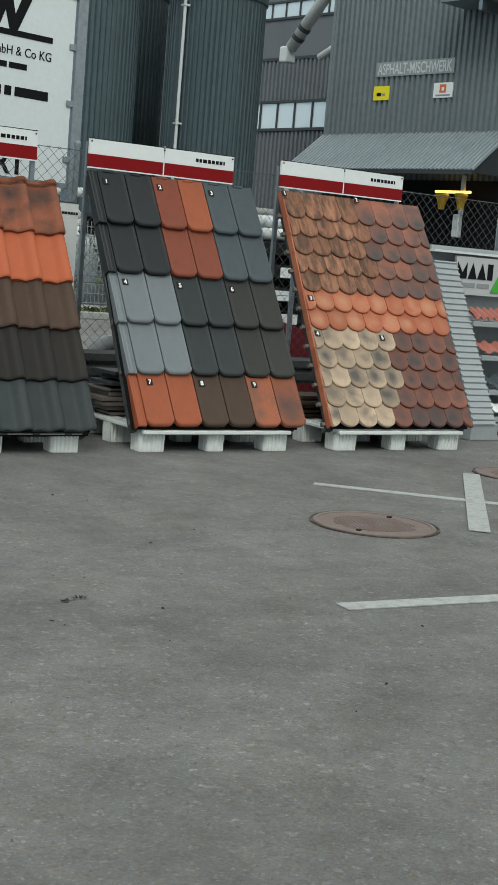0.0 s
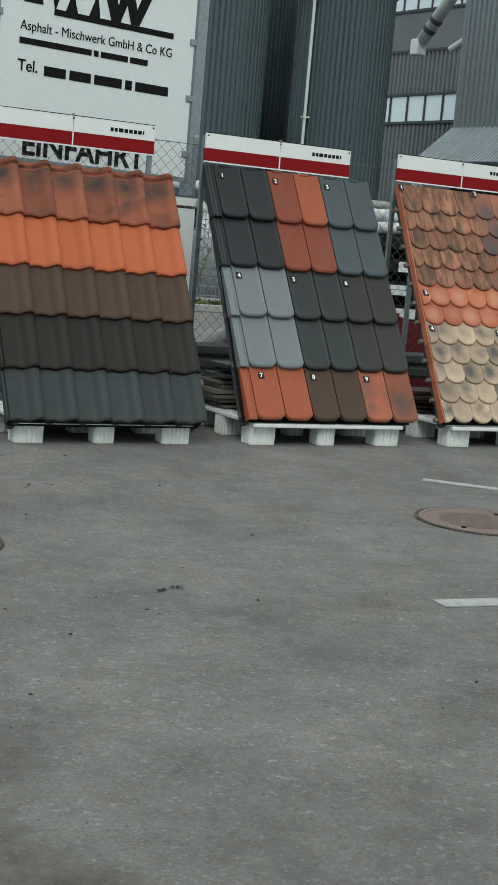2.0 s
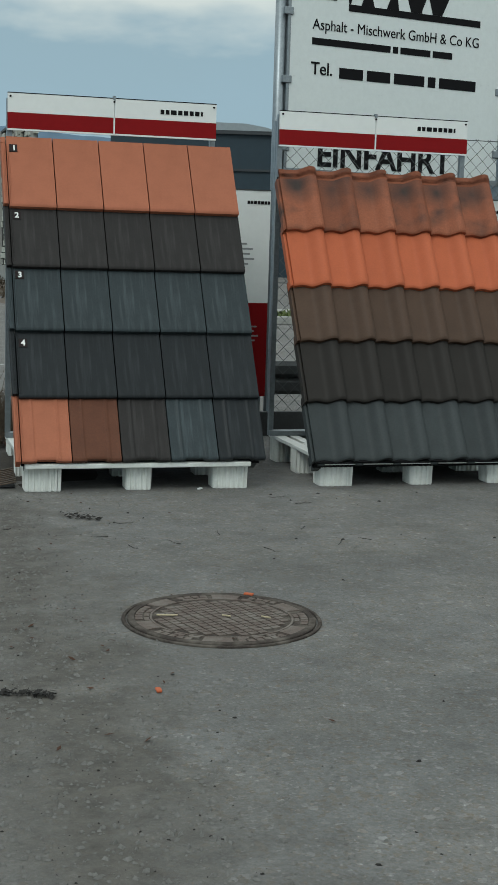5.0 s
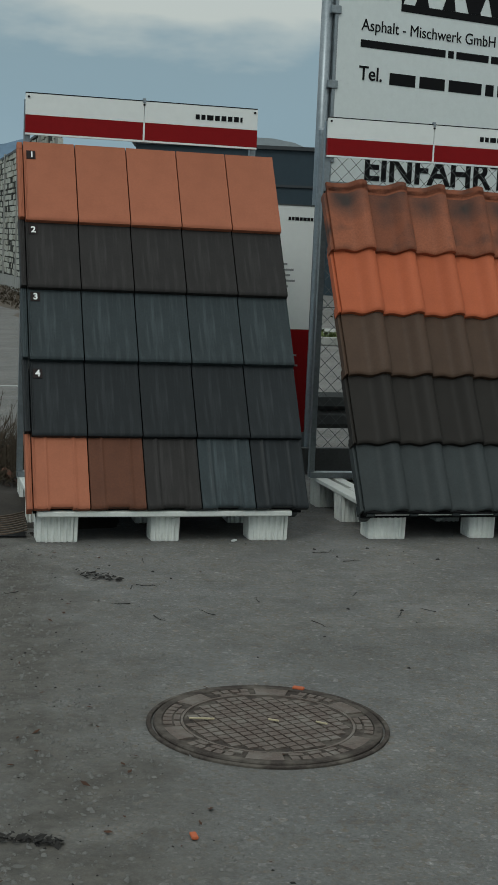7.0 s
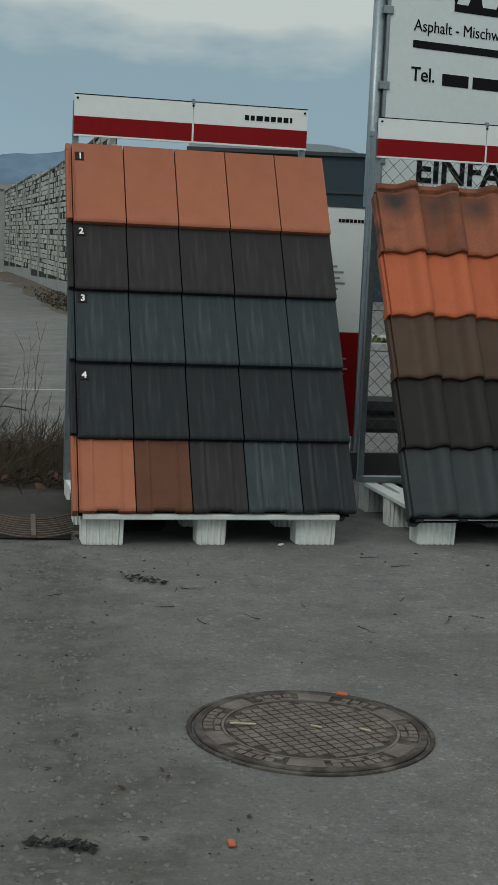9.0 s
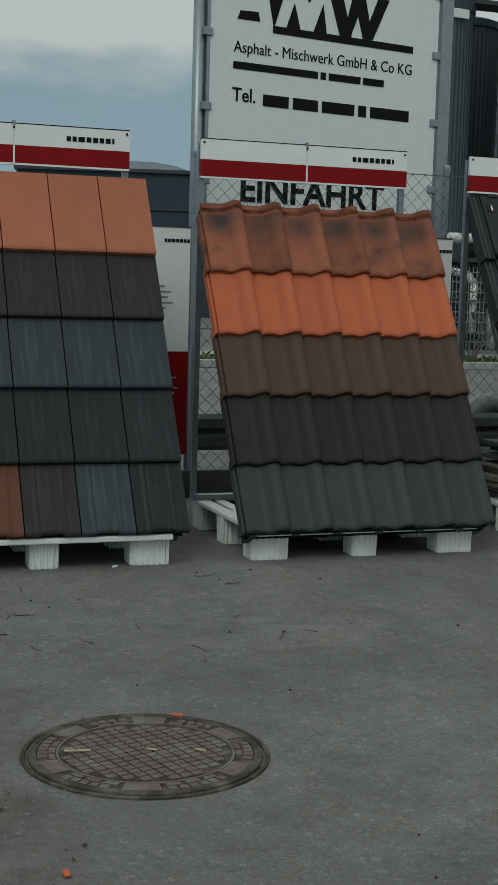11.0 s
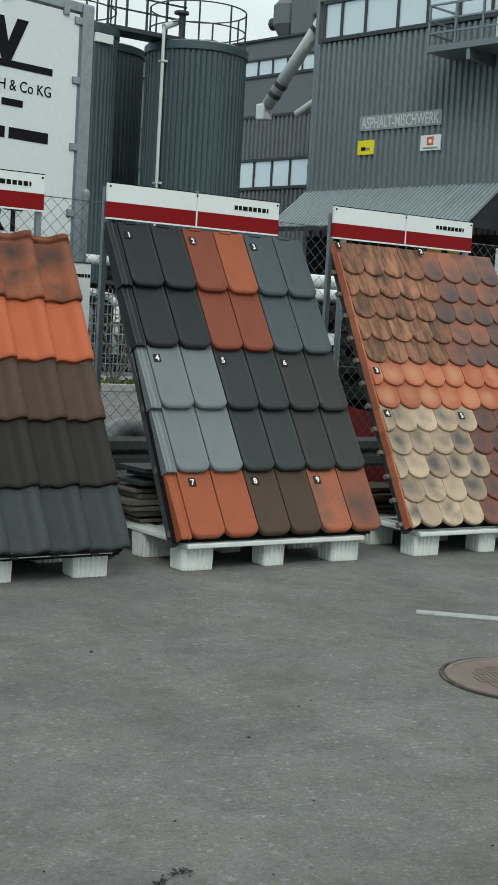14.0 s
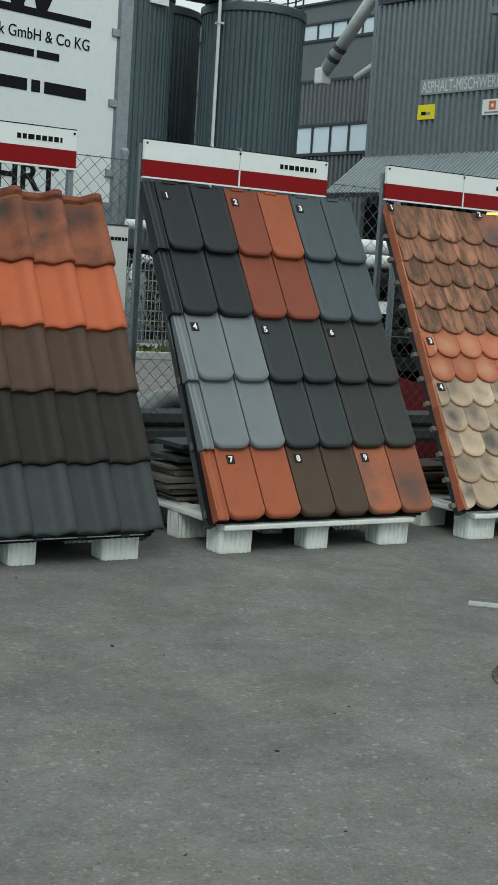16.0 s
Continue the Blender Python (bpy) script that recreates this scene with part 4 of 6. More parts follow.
n = int((FL + FH) / step) + 1
for k in range(n):
    c = k * step
    # rising wires start at (c - FH, 0), falling ones at (c - FH, FH)
    x0, x1 = c - FH, c
    a0, a1 = max(0.0, x0), min(FL, x1)
    if a1 - a0 > 0.02:
        wire_seg(bm, Vector((a0, 0.002, 0.04 + a0 - x0)), Vector((a1, 0.002, 0.04 + a1 - x0)))
        wire_seg(bm, Vector((a0, -0.002, 0.04 + FH - (a0 - x0))), Vector((a1, -0.002, 0.04 + FH - (a1 - x0))))
tagged(part("wire_mesh", bm, M["wire"], fence), kind="stuff")
for z in (0.05, 1.05, 2.08):
    part("tension_wire", rod((0, -0.004, z), (FL, -0.004, z), 0.003, 6), M["wire"], fence)
for k, xx in enumerate((0.0, 1.72, 3.9, 6.3, 8.6, 10.5)):
    part("fence_post", rod((xx, 0.03, 0), (xx, 0.03, 2.12), 0.024, 14), M["galv"], fence)
    part("post_cap", lathe([(0.029, 0), (0.029, 0.03), (0.018, 0.045), (0.0, 0.048)], 14), M["galv"], fence, m=pose(xx, 0.03, 2.11))

# company sign, turned a little to the road
sign = thing("company_sign", "large white company sign in a galvanised steel frame", "sign", pose(1.965, 2.16, 0, 0, 0, 12))
part("sheet", box(0.055, 1.845, -0.012, 0.0, 1.835, 3.37), M["sign_white"], sign)
part("left_post", rod((0.0, 0.03, 0), (0.0, 0.03, 3.55), 0.037, 18), M["galv"], sign, smooth=True)
part("right_post", box(1.86, 1.96, -0.03, 0.07, 0, 3.44, 0.006), M["galv"], sign)
part("top_beam", box(-0.03, 1.96, -0.02, 0.05, 3.385, 3.45, 0.004), M["galv"], sign)
part("left_rail", box(0.032, 0.055, -0.016, 0.012, 1.83, 3.385), M["galv"], sign)
for z in (2.0, 2.45, 2.9, 3.3):
    part("bracket", box(1.80, 1.865, -0.026, 0.02, z, z + 0.05, 0.004), M["galv"], sign)
    part("bracket", box(0.0, 0.07, -0.026, 0.02, z - 0.05, z, 0.004), M["galv"], sign)
for xx in (0.5, 1.2, 1.7):
    part("bracket", box(xx, xx + 0.05, -0.026, 0.02, 3.345, 3.40, 0.004), M["galv"], sign)
# logo as plain slanted shapes
for k, pts in enumerate((((0.247, 2.977), (0.268, 3.03), (0.398, 3.036), (0.413, 2.978)), ((0.318, 3.126), (0.344, 3.20), (0.376, 3.128)), ((0.45, 3.24), (0.612, 3.24), (0.522, 2.966), (0.512, 2.966)), ((0.72, 3.24), (0.85, 3.24), (0.778, 3.14)),
                         ((0.61, 2.966), (0.668, 3.125), (0.717, 2.966)), ((0.819, 2.966), (0.888, 3.147), (0.92, 2.966)), ((0.927, 3.24), (1.035, 3.24), (1.12, 2.966), (1.024, 2.966)), ((1.05, 2.966), (1.11, 2.966), (1.219, 3.24), (1.125, 3.24)),
                         ((1.125, 3.24), (1.219, 3.24), (1.29, 2.966), (1.21, 2.966)), ((1.21, 2.966), (1.29, 2.966), (1.419, 3.24), (1.327, 3.24)))):
    part("logo_shape", poly_plate(pts, 0.003, -0.0155 - 0.0004 * (k % 3)), M["black"], sign)
part("logo_bar", poly_plate(((0.51, 2.966), (1.63, 2.964), (1.63, 2.918), (0.51, 2.92)), 0.003, -0.0155), M["black"], sign)
lettering("Asphalt - Mischwerk GmbH & Co KG", 0.10, pose(0.225, -0.0145, 2.775), M["black"], sign, width=1.40)
word_bars(sign, 0.225, 1.395, 2.672, 2.718, M["black"], (15, 1, 6, 4), -0.014)
lettering("Tel.", 0.12, pose(0.222, -0.0145, 2.475), M["black"], sign, width=0.17, bold=0.0012)
word_bars(sign, 0.45, 1.615, 2.462, 2.535, M["black"], (3, 3, 4, 1, 5), -0.014)
lettering("EINFAHRT", 0.235, pose(0.29, -0.0145, 1.862), M["black"], sign, width=1.14, bold=0.006)
part("bottom_rail", box(0.03, 1.86, -0.02, 0.02, 1.795, 1.833), M["galv"], sign)


def info_board(x1, y, z0, z1, w, label):
    t = thing("info_board", label, "information board", pose(x1 - w, y, z0), "information boards")
    h = z1 - z0
    part("panel", box(0, w, 0, 0.012, h * 0.46, h), M["white_board"], t)
    part("red_panel", box(0, w, -0.001, 0.012, 0, h * 0.46 - 0.002), M["red_board"], t)
    part("top_edge", box(0, w, -0.003, 0.015, h, h + 0.008), M["dark_steel"], t)
    x = w - 0.155
    for c in (0.02, 0.02, 0.028, 0.022, 0.024, 0.021, 0.02):
        part("logo_mark", box(x, x + c - 0.004, -0.002, 0.0, h - 0.085, h - 0.065), M["black"], t)
        x += c
    for i, c in enumerate((0.05, 0.09, 0.07, 0.10, 0.06)):
        part("text_bar", box(w - 0.20, w - 0.20 + c, -0.002, 0.0, h * 0.74 - i * 0.032, h * 0.74 - i * 0.032 + 0.012), M["grey_print"], t)
    for i, c in enumerate((0.07, 0.05, 0.08, 0.06)):
        part("text_bar", box(w - 0.14, w - 0.14 + c, -0.003, -0.001, h * 0.34 - i * 0.03, h * 0.34 - i * 0.03 + 0.010), M["grey_print"], t)
    for xx in (0.04, w - 0.04):
        part("stake", box(xx - 0.012, xx + 0.012, 0.012, 0.032, -z0, h), M["galv"], t)
    return t


info_board(1.755, 1.60, 0.32, 1.645, 0.55, "white and red information board behind the flat tiles")
info_board(3.46, 1.60, 0.32, 1.645, 0.55, "white and red information board behind the pantiles")

# guard rail behind the fence
rail = thing("guard_rail", "dark steel guard rail low behind the fence", "guard rail", pose(1.0, 2.45, 0))
bm = bmesh.new()
prof = ((0, 0.24), (-0.03, 0.27), (-0.03, 0.33), (0.02, 0.36), (-0.03, 0.39), (-0.03, 0.45), (0, 0.48))
ra = [bm.verts.new((0, y, z)) for y, z in prof]
rb = [bm.verts.new((12, y, z)) for y, z in prof]
rc = [bm.verts.new((0, y + 0.012, z)) for y, z in prof]
rd = [bm.verts.new((12, y + 0.012, z)) for y, z in prof]
for k in range(len(prof) - 1):
    bm.faces.new((ra[k], rb[k], rb[k + 1], ra[k + 1]))
    bm.faces.new((rc[k], rc[k + 1], rd[k + 1], rd[k]))
part("beam", bm, M["dark_steel"], rail)
for xx in (0.9, 2.9, 4.9, 6.9, 8.9, 10.9):
    part("rail_post", box(xx - 0.03, xx + 0.03, 0.015, 0.09, 0, 0.5), M["dark_steel"], rail)

edging = part("edging_board", box(1.35, 10.5, 1.985, 2.03, 0.0, 0.17, 0.004), M["dark_steel"])
tagged(edging, "dark steel edging board along the foot of the fence", "edging", kind="structure")

# ---------------- plant buildings ----------------
def wall_frame(off):
    """Pose whose x runs along the plant's front, towards the yard, and whose y goes into the building."""
    d = Vector((0.17, -0.985, 0)).normalized()
    n = Vector((0.985, 0.17, 0)).normalized()
    m = Matrix(((d.x, n.x, 0, 25.05 + n.x * off), (d.y, n.y, 0, 26.2 + n.y * off), (0, 0, 1, 0), (0, 0, 0, 1)))
    return m


def window_band(parent, x_list, z0, z1, y):
    for a, b in zip(x_list, x_list[1:]):
        part("window", box(a + 0.03, b - 0.03, y - 0.02, y + 0.02, z0 + 0.04, z1 - 0.04), M["glass"], parent)
    fr = bmesh.new()
    add_box(fr, x_list[0] - 0.06, x_list[-1] + 0.06, y - 0.09, y + 0.04, z1 - 0.04, z1 + 0.06)
    part("window_head", fr, M["frame_grey"], parent)
    part("window_sill", box(x_list[0] - 0.06, x_list[-1] + 0.06, y - 0.12, y + 0.04, z0 - 0.08, z0 + 0.04), M["frame_grey"], parent)
    for x in x_list:
        part("mullion", box(x - 0.04, x + 0.04, y - 0.07, y + 0.04, z0, z1), M["frame_grey"], parent)


tower = thing("plant_tower", "tall dark grey corrugated mixing plant building with canopy", "building", wall_frame(0))
part("wall", ribbed(18, 10.05, 0.21, 0.075), M["clad"], tower, m=pose(-2.05, 0, 0))
part("wall", ribbed(18, 5.65, 0.21, 0.075), M["clad"], tower, m=pose(-2.05, 0, 11.33))
part("wall_core", box(-2.04, 15.9, 0.06, 10, 0.0, 17), M["clad_back"], tower)
part("corner_flashing", box(-2.10, -1.98, -0.07, 0.10, 0, 17), M["clad"], tower)
window_band(tower, [-1.75, -1.05, -0.1, 1.15, 2.25, 3.4, 4.5, 6.0], 10.15, 11.25, 0.0)
strip = part("name_strip", box(-0.02, 3.03, -0.10, -0.06, 7.30, 7.73), M["sign_strip"], tower, "pale grey lettered strip")
lettering("ASPHALT-MISCHWERK", 0.46, pose(0.05, -0.105, 7.36), M["letter_grey"], strip, width=2.9, bold=0.006)
ysign = part("yellow_plate", box(-0.06, 0.58, -0.10, -0.06, 6.60, 7.02), M["yellow"], tower, "yellow advertising plate")
part("text_bar", box(0.08, 0.26, -0.104, -0.098, 6.72, 6.82), M["black"], ysign)
part("text_bar", box(0.28, 0.42, -0.104, -0.098, 6.72, 6.80), M["grey_print"], ysign)
wsign = part("white_plate", box(2.33, 3.05, -0.10, -0.06, 6.60, 7.03), M["white_board"], tower, "white plate with an orange mark")
part("orange_mark", box(2.56, 2.80, -0.104, -0.098, 6.74, 6.98), M["orange_print"], wsign)
part("mark_centre", box(2.64, 2.73, -0.107, -0.103, 6.80, 6.90), M["white_board"], wsign)
part("text_bar", box(2.42, 2.96, -0.104, -0.098, 6.64, 6.69), M["grey_print"], wsign)
# canopy: ribbed sheet falling towards the yard
slope = math.degrees(math.atan2(1.23, 1.62))
part("canopy_roof", ribbed(7.5, 2.04, 0.15, 0.055), M["canopy"], tower, m=pose(-2.2, -1.62, 4.35, -(90 - slope)))
part("canopy_gable", poly_plate(((0, 4.3), (1.62, 4.3), (1.62, 5.55)), 0.06), M["frame_grey"], tower, m=pose(5.25, -1.62, 0, 0, 0, 90))
part("gutter", box(-2.25, 5.35, -1.70, -1.60, 4.24, 4.36), M["frame_grey"], tower)
for x, h in ((-2.0, 4.3), (6.4, 3.7)):
    part("canopy_post", box(x - 0.06, x + 0.06, -1.66, -1.54, 0, h), M["pipe_grey"], tower)
# thin black sheet on the wall: the bay's shade is put into its colour
part("bay_shade_sheet", box(-1.9, 15.8, -0.12, -0.06, 0, 4.2), M["black"], tower, "black sheet in place of the shaded loading bay")
part("roof_capping", box(-2.1, 15.9, -0.08, 10, 17.0, 17.1), M["frame_grey"], tower)
part("downpipe", rod((5.45, -0.2, 0), (5.45, -0.2, 17), 0.05, 10), M["pipe_grey"], tower)
# balcony
balc = part("balcony", box(3.25, 9.5, -1.25, -0.05, 9.05, 9.22), M["clad"], tower, "steel balcony with rails")
for x in (3.3, 4.2, 5.1, 6.0, 6.9, 7.8):
    part("baluster", box(x - 0.03, x + 0.03, -1.24, -1.18, 9.22, 10.3), M["galv"], balc)
for z in (9.55, 9.9, 10.3):
    part("rail", box(3.27, 9.5, -1.24, -1.19, z - 0.025, z + 0.025), M["galv"], balc)
    part("rail", box(3.27, 3.32, -1.24, -0.05, z - 0.025, z + 0.025), M["galv"], balc)
for x in (4.6, 7.2):
    part("bracket_arm", box(x, x + 0.12, -1.2, -0.05, 8.75, 9.05), M["galv"], balc)
part("door", box(4.7, 5.7, -0.10, -0.05, 9.22, 11.3), M["pipe_grey"], tower)

low = thing("plant_annex", "lower corrugated plant wing with a band of windows", "building", wall_frame(8))
part("wall", ribbed(22, 6.85, 0.24, 0.08), M["clad_back"], low, m=pose(-24, 0, 0))
part("wall", ribbed(22, 1.7, 0.24, 0.08), M["clad_back"], low, m=pose(-24, 0, 8.12))
part("wall_core", box(-24, -2.5, 0.06, 6, 0, 9.75), M["clad_back"], low)
part("roof_edge", box(-24, -2, -0.1, 6, 9.75, 9.86), M["frame_grey"], low)
window_band(low, [-20 + 1.02 * k for k in range(14)], 6.95, 8.05, 0.0)
high = thing("plant_hall", "high grey plant hall behind the silos", "building", wall_frame(14))
part("wall", box(-34, 2, 0.0, 9, 0, 13.0), M["clad_back"], high)
part("wall", box(-34, 2, 0.0, 9, 13.75, 14.6), M["clad_back"], high)
part("wall_core", box(-34, 2, 0.2, 9, 12.9, 13.85), M["clad_back"], high)
window_band(high, [-24 + 0.95 * k for k in range(14)], 13.0, 13.75, 0.06)
part("roof_edge", box(-34, 2, -0.1, 9, 14.6, 14.7), M["frame_grey"], high)
# machine and rails on the hall's roof
mach = thing("roof_machine", "grey steel filter housing with a platform on the roof", "machine", wall_frame(14) @ pose(-19.2, 1.0, 14.7))
part("housing", box(0.9, 2.2, 0, 1.4, 0, 2.3, 0.08), M["clad_back"], mach)
part("hopper", lathe([(0.35, 0.0), (0.75, 0.7), (0.75, 1.6), (0.5, 1.9)], 8), M["clad_back"], mach, m=pose(0.2, 0.6, 0.2))
part("motor", rod((-0.9, 0.6, 1.1), (-0.2, 0.6, 1.1), 0.3, 12), M["dark_steel"], mach)
part("vent_pipe", rod((1.1, 0.6, 2.3), (1.1, 0.6, 3.1), 0.06, 8), M["frame_grey"], mach)
part("vent_arm", rod((1.1, 0.6, 3.05), (2.3, 0.6, 3.05), 0.05, 8), M["frame_grey"], mach)
for x in (3.0, 5.2):
    part("platform_post", box(x - 0.07, x + 0.07, 0.2, 0.34, 0, 2.2), M["frame_grey"], mach)
for z in (1.1, 2.2):
    part("platform_rail", box(2.2, 5.6, 0.2, 0.34, z - 0.06, z + 0.06), M["frame_grey"], mach)

duct = thing("conveyor_duct", "pale sloping steel duct beside the plant tower", "duct", wall_frame(5))
part("tube", rod((-9.25, 0, 9.55), (-5.6, 0, 13.5), 0.23, 16), M["pipe_grey"], duct, smooth=True)
for k in (0.08, 0.16, 0.62):
    a = Vector((-9.25, 0, 9.55)).lerp(Vector((-5.6, 0, 13.5)), k)
    b = Vector((-9.25, 0, 9.55)).lerp(Vector((-5.6, 0, 13.5)), k + 0.03)
    part("flange", rod(a, b, 0.265, 16), M["frame_grey"], duct)
part("outlet", box(-9.62, -9.2, -0.25, 0.25, 9.0, 9.6, 0.06), M["white_plastic"], duct)
part("support_arm", rod((-8.3, 0.6, 9.25), (-5.2, 0.6, 10.6), 0.13, 10), M["pipe_grey"], duct)


def silo(x, y, r, top, mat, label, rails=True):
    t = thing("silo", label, "silo", pose(x, y, 0), "bitumen silos")
    n = 224
    bm = bmesh.new()
    lo, hi = [], []
    for k in range(n):
        rr = r - (0.03 if k % 4 == 0 else 0.0)
        a = 2 * math.pi * k / n
        lo.append(bm.verts.new((rr * math.cos(a), rr * math.sin(a), 0)))
        hi.append(bm.verts.new((rr * math.cos(a), rr * math.sin(a), top - 0.12)))
    for k in range(n):
        bm.faces.new((lo[k], lo[(k + 1) % n], hi[(k + 1) % n], hi[k]))
    part("shell", bm, mat, t)
    part("rim", lathe([(r + 0.03, top - 0.22), (r + 0.05, top - 0.2), (r + 0.05, top), (r - 0.1, top + 0.06), (0.3, top + 0.12)], 64), mat, t)
    if rails:
        for k in range(9):
            a = 2 * math.pi * k / 9
            part("rail_post", box(-0.018, 0.018, -0.018, 0.018, top, top + 1.05), M["frame_grey"], t, m=pose((r - 0.06) * math.cos(a), (r - 0.06) * math.sin(a), 0))
        for z in (0.5, 1.05):
            part("rail_ring", lathe([(r - 0.045, top + z - 0.014), (r - 0.045, top + z + 0.014), (r - 0.075, top + z + 0.014), (r - 0.075, top + z - 0.014), (r - 0.045, top + z - 0.014)], 40, False), M["frame_grey"], t)
        part("valve", rod((-0.95, -0.7, top), (-0.95, -0.7, top + 0.72), 0.06, 10), M["dark_steel"], t)
        part("valve_wheel", rod((-0.95, -0.7, top + 0.72), (-0.95, -0.7, top + 0.78), 0.2, 14), M["dark_steel"], t)
        part("hatch", rod((0.2, -0.3, top + 0.05), (0.2, -0.3, top + 0.25), 0.25, 14), M["dark_steel"], t)
    return t


s1 = silo(19.3, 26.45, 1.38, 8.78, M["silo"], "dark green corrugated silo with a white standpipe and railing")
part("standpipe", rod((-1.42, -0.62, 0.0), (-1.42, -0.62, 9.1), 0.046, 10), M["white_plastic"], s1)
part("standpipe_bend", rod((-1.42, -0.62, 9.1), (-0.9, -0.5, 9.35), 0.09, 10), M["pipe_grey"], s1)
for z in (5.0, 8.2):
    part("pipe_clamp", box(-1.48, -1.30, -0.69, -0.5, z, z + 0.05), M["white_plastic"], s1)
s2 = silo(15.4, 26.6, 1.35, 8.75, M["silo"], "dark green corrugated silo with a pale plate near the top")
part("name_plate", box(-0.10, 0.46, -1.42, -1.36, 8.28, 8.5), M["white_board"], s2, m=pose(0, 0, 0, 0, 0, 10))
silo(18.6, 31.0, 1.4, 9.3, M["silo_dark"], "dark silo standing behind the others", False)
walkway = thing("walkway", "steel walkway with rails between the silos", "walkway", pose(16.2, 26.3, 8.78))
part("deck", box(0, 2.4, -0.4, 0.4, 0.05, 0.16), M["frame_grey"], walkway)
for x in (0.05, 0.6, 1.2, 1.8, 2.35):
    part("rail_post", box(x - 0.025, x + 0.025, -0.4, -0.35, 0.16, 1.25), M["frame_grey"], walkway)
for z in (0.6, 0.95, 1.25):
    part("rail", box(0, 2.4, -0.4, -0.36, z - 0.02, z + 0.02), M["frame_grey"], walkway)

# ---------------- entrance side ----------------
hall = thing("far_hall", "dark blue-grey industrial hall in the distance", "building", pose(9.0, 50.0, 0, 0, 0, -14))
part("wall", box(0, 9.2, 0, 14, 0.2, 6.05), M["dark_build"], hall)
part("wall_band", box(-0.05, 9.25, -0.08, 0, 4.55, 4.65), M["frame_grey"], hall)
part("roof", poly_plate(((-0.1, 6.21), (6.95, 6.21), (6.5, 6.38), (5.6, 6.52), (-0.1, 6.6)), 13.6), M["roof_pale"], hall, m=pose(0, 0.2, 0))
part("roof_edge", box(-0.15, 9.3, -0.15, 14, 6.05, 6.2), M["frame_grey"], hall)
vent = part("roof_vent", box(7.42, 8.0, 0.6, 1.4, 6.2, 6.74), M["roof_pale"], hall)
for k in range(4):
    part("vent_slat", box(7.40, 8.02, 0.55, 0.6, 6.28 + k * 0.12, 6.33 + k * 0.12), M["frame_grey"], vent)
# noise barrier along the access road
barrier = thing("noise_barrier", "openwork pale block noise barrier on a concrete plinth", "wall", None)
line = [Vector((3.22, 27.6, 0)), Vector((3.2, 38, 0.02)), Vector((2.85, 54, 0.32)), Vector((2.3, 70, 0.6))]
posts, run = [], 0.0
bm_back, bm_base, bm_blk = bmesh.new(), bmesh.new(), bmesh.new()
cube = [(x, y, z) for x in (-0.5, 0.5) for y in (-0.5, 0.5) for z in (-0.5, 0.5)]
cube_faces = ((0, 1, 3, 2), (4, 6, 7, 5), (0, 4, 5, 1), (2, 3, 7, 6), (0, 2, 6, 4), (1, 5, 7, 3))
rng = random.Random(5)
for a, b in zip(line, line[1:]):
    d = b - a
    ang = math.atan2(d.y, d.x)
    turn = Matrix.Rotation(ang, 4, "Z")
    L = math.hypot(d.x, d.y)
    add_box(bm_base, 0, L, -0.15, 0.04, -0.4, 0.62, m=Matrix.Translation(a) @ turn)
    add_box(bm_back, 0, L, -0.12, -0.02, 0.6, 4.56, m=Matrix.Translation(a) @ turn)
    k = 0.0
    while k < L:
        posts.append(a + d * (k / L))
        k += 4.0
    for r_ in range(21):
        s = 0.33 * (r_ % 2) + rng.uniform(0, 0.12)
        while s < L:
            w, h = 0.60, 0.165
            c = a + d * (s / L) + Vector((0, 0, 0.71 + r_ * 0.187 + rng.uniform(-0.01, 0.01)))
            mm = Matrix.Translation(c) @ turn @ Matrix.Translation((0, -0.05 + rng.uniform(-0.03, 0.03), 0)) @ pose(0, 0, 0, 0, rng.uniform(-3, 3), rng.uniform(-4, 4)) @ Matrix.Diagonal((w - rng.uniform(0.0, 0.14), 0.10, h - rng.uniform(0.0, 0.03) - (0.05 if r_ == 14 else 0), 1))
            vs = [bm_blk.verts.new(mm @ Vector(p)) for p in cube]
            for f in cube_faces:
                bm_blk.faces.new([vs[i] for i in f])
            s += 0.66
part("plinth", bm_base, M["concrete"], barrier)
part("backing", bm_back, M["block_gap"], barrier)
for a, b in zip(line, line[1:]):
    d = b - a
    part("capping", box(0, math.hypot(d.x, d.y), -0.14, 0.03, 4.57, 4.64), M["dark_steel"], barrier, m=Matrix.Translation(a) @ Matrix.Rotation(math.atan2(d.y, d.x), 4, "Z"))
tagged(part("lattice", bm_blk, M["block"], barrier), kind="stuff")
for p in posts:
    part("barrier_post", box(-0.035, 0.035, -0.09, 0.05, 0, 4.62), M["concrete"], barrier, m=Matrix.Translation(p) @ Matrix.Rotation(math.radians(90), 4, "Z"))
bm = bmesh.new()
vr = []
for k in range(40):
    y = 20.0 + k * 1.2
    xr = 3.15 if y < 38 else 3.15 - (y - 38) * 0.024
    wd = 1.1 + 0.5 * noise.noise(Vector((y * 0.6, 0.5, 0))) + 0.25 * noise.noise(Vector((y * 2.1, 1.5, 0)))
    zg = min(3.2, 0.017 * max(0.0, y - 36.0))
    vr.append([bm.verts.new((xr - wd * q, y, zg + h)) for q, h in ((1.0, -0.01), (0.7, 0.05), (0.3, 0.11), (-0.1, 0.16))])
for a, b in zip(vr, vr[1:]):
    for k in range(3):
        bm.faces.new((a[k], a[k + 1], b[k + 1], b[k]))
tagged(part("verge", bm, M["verge_soil"], smooth=True), "brown earth verge along the foot of the barrier", "verge", kind="structure")
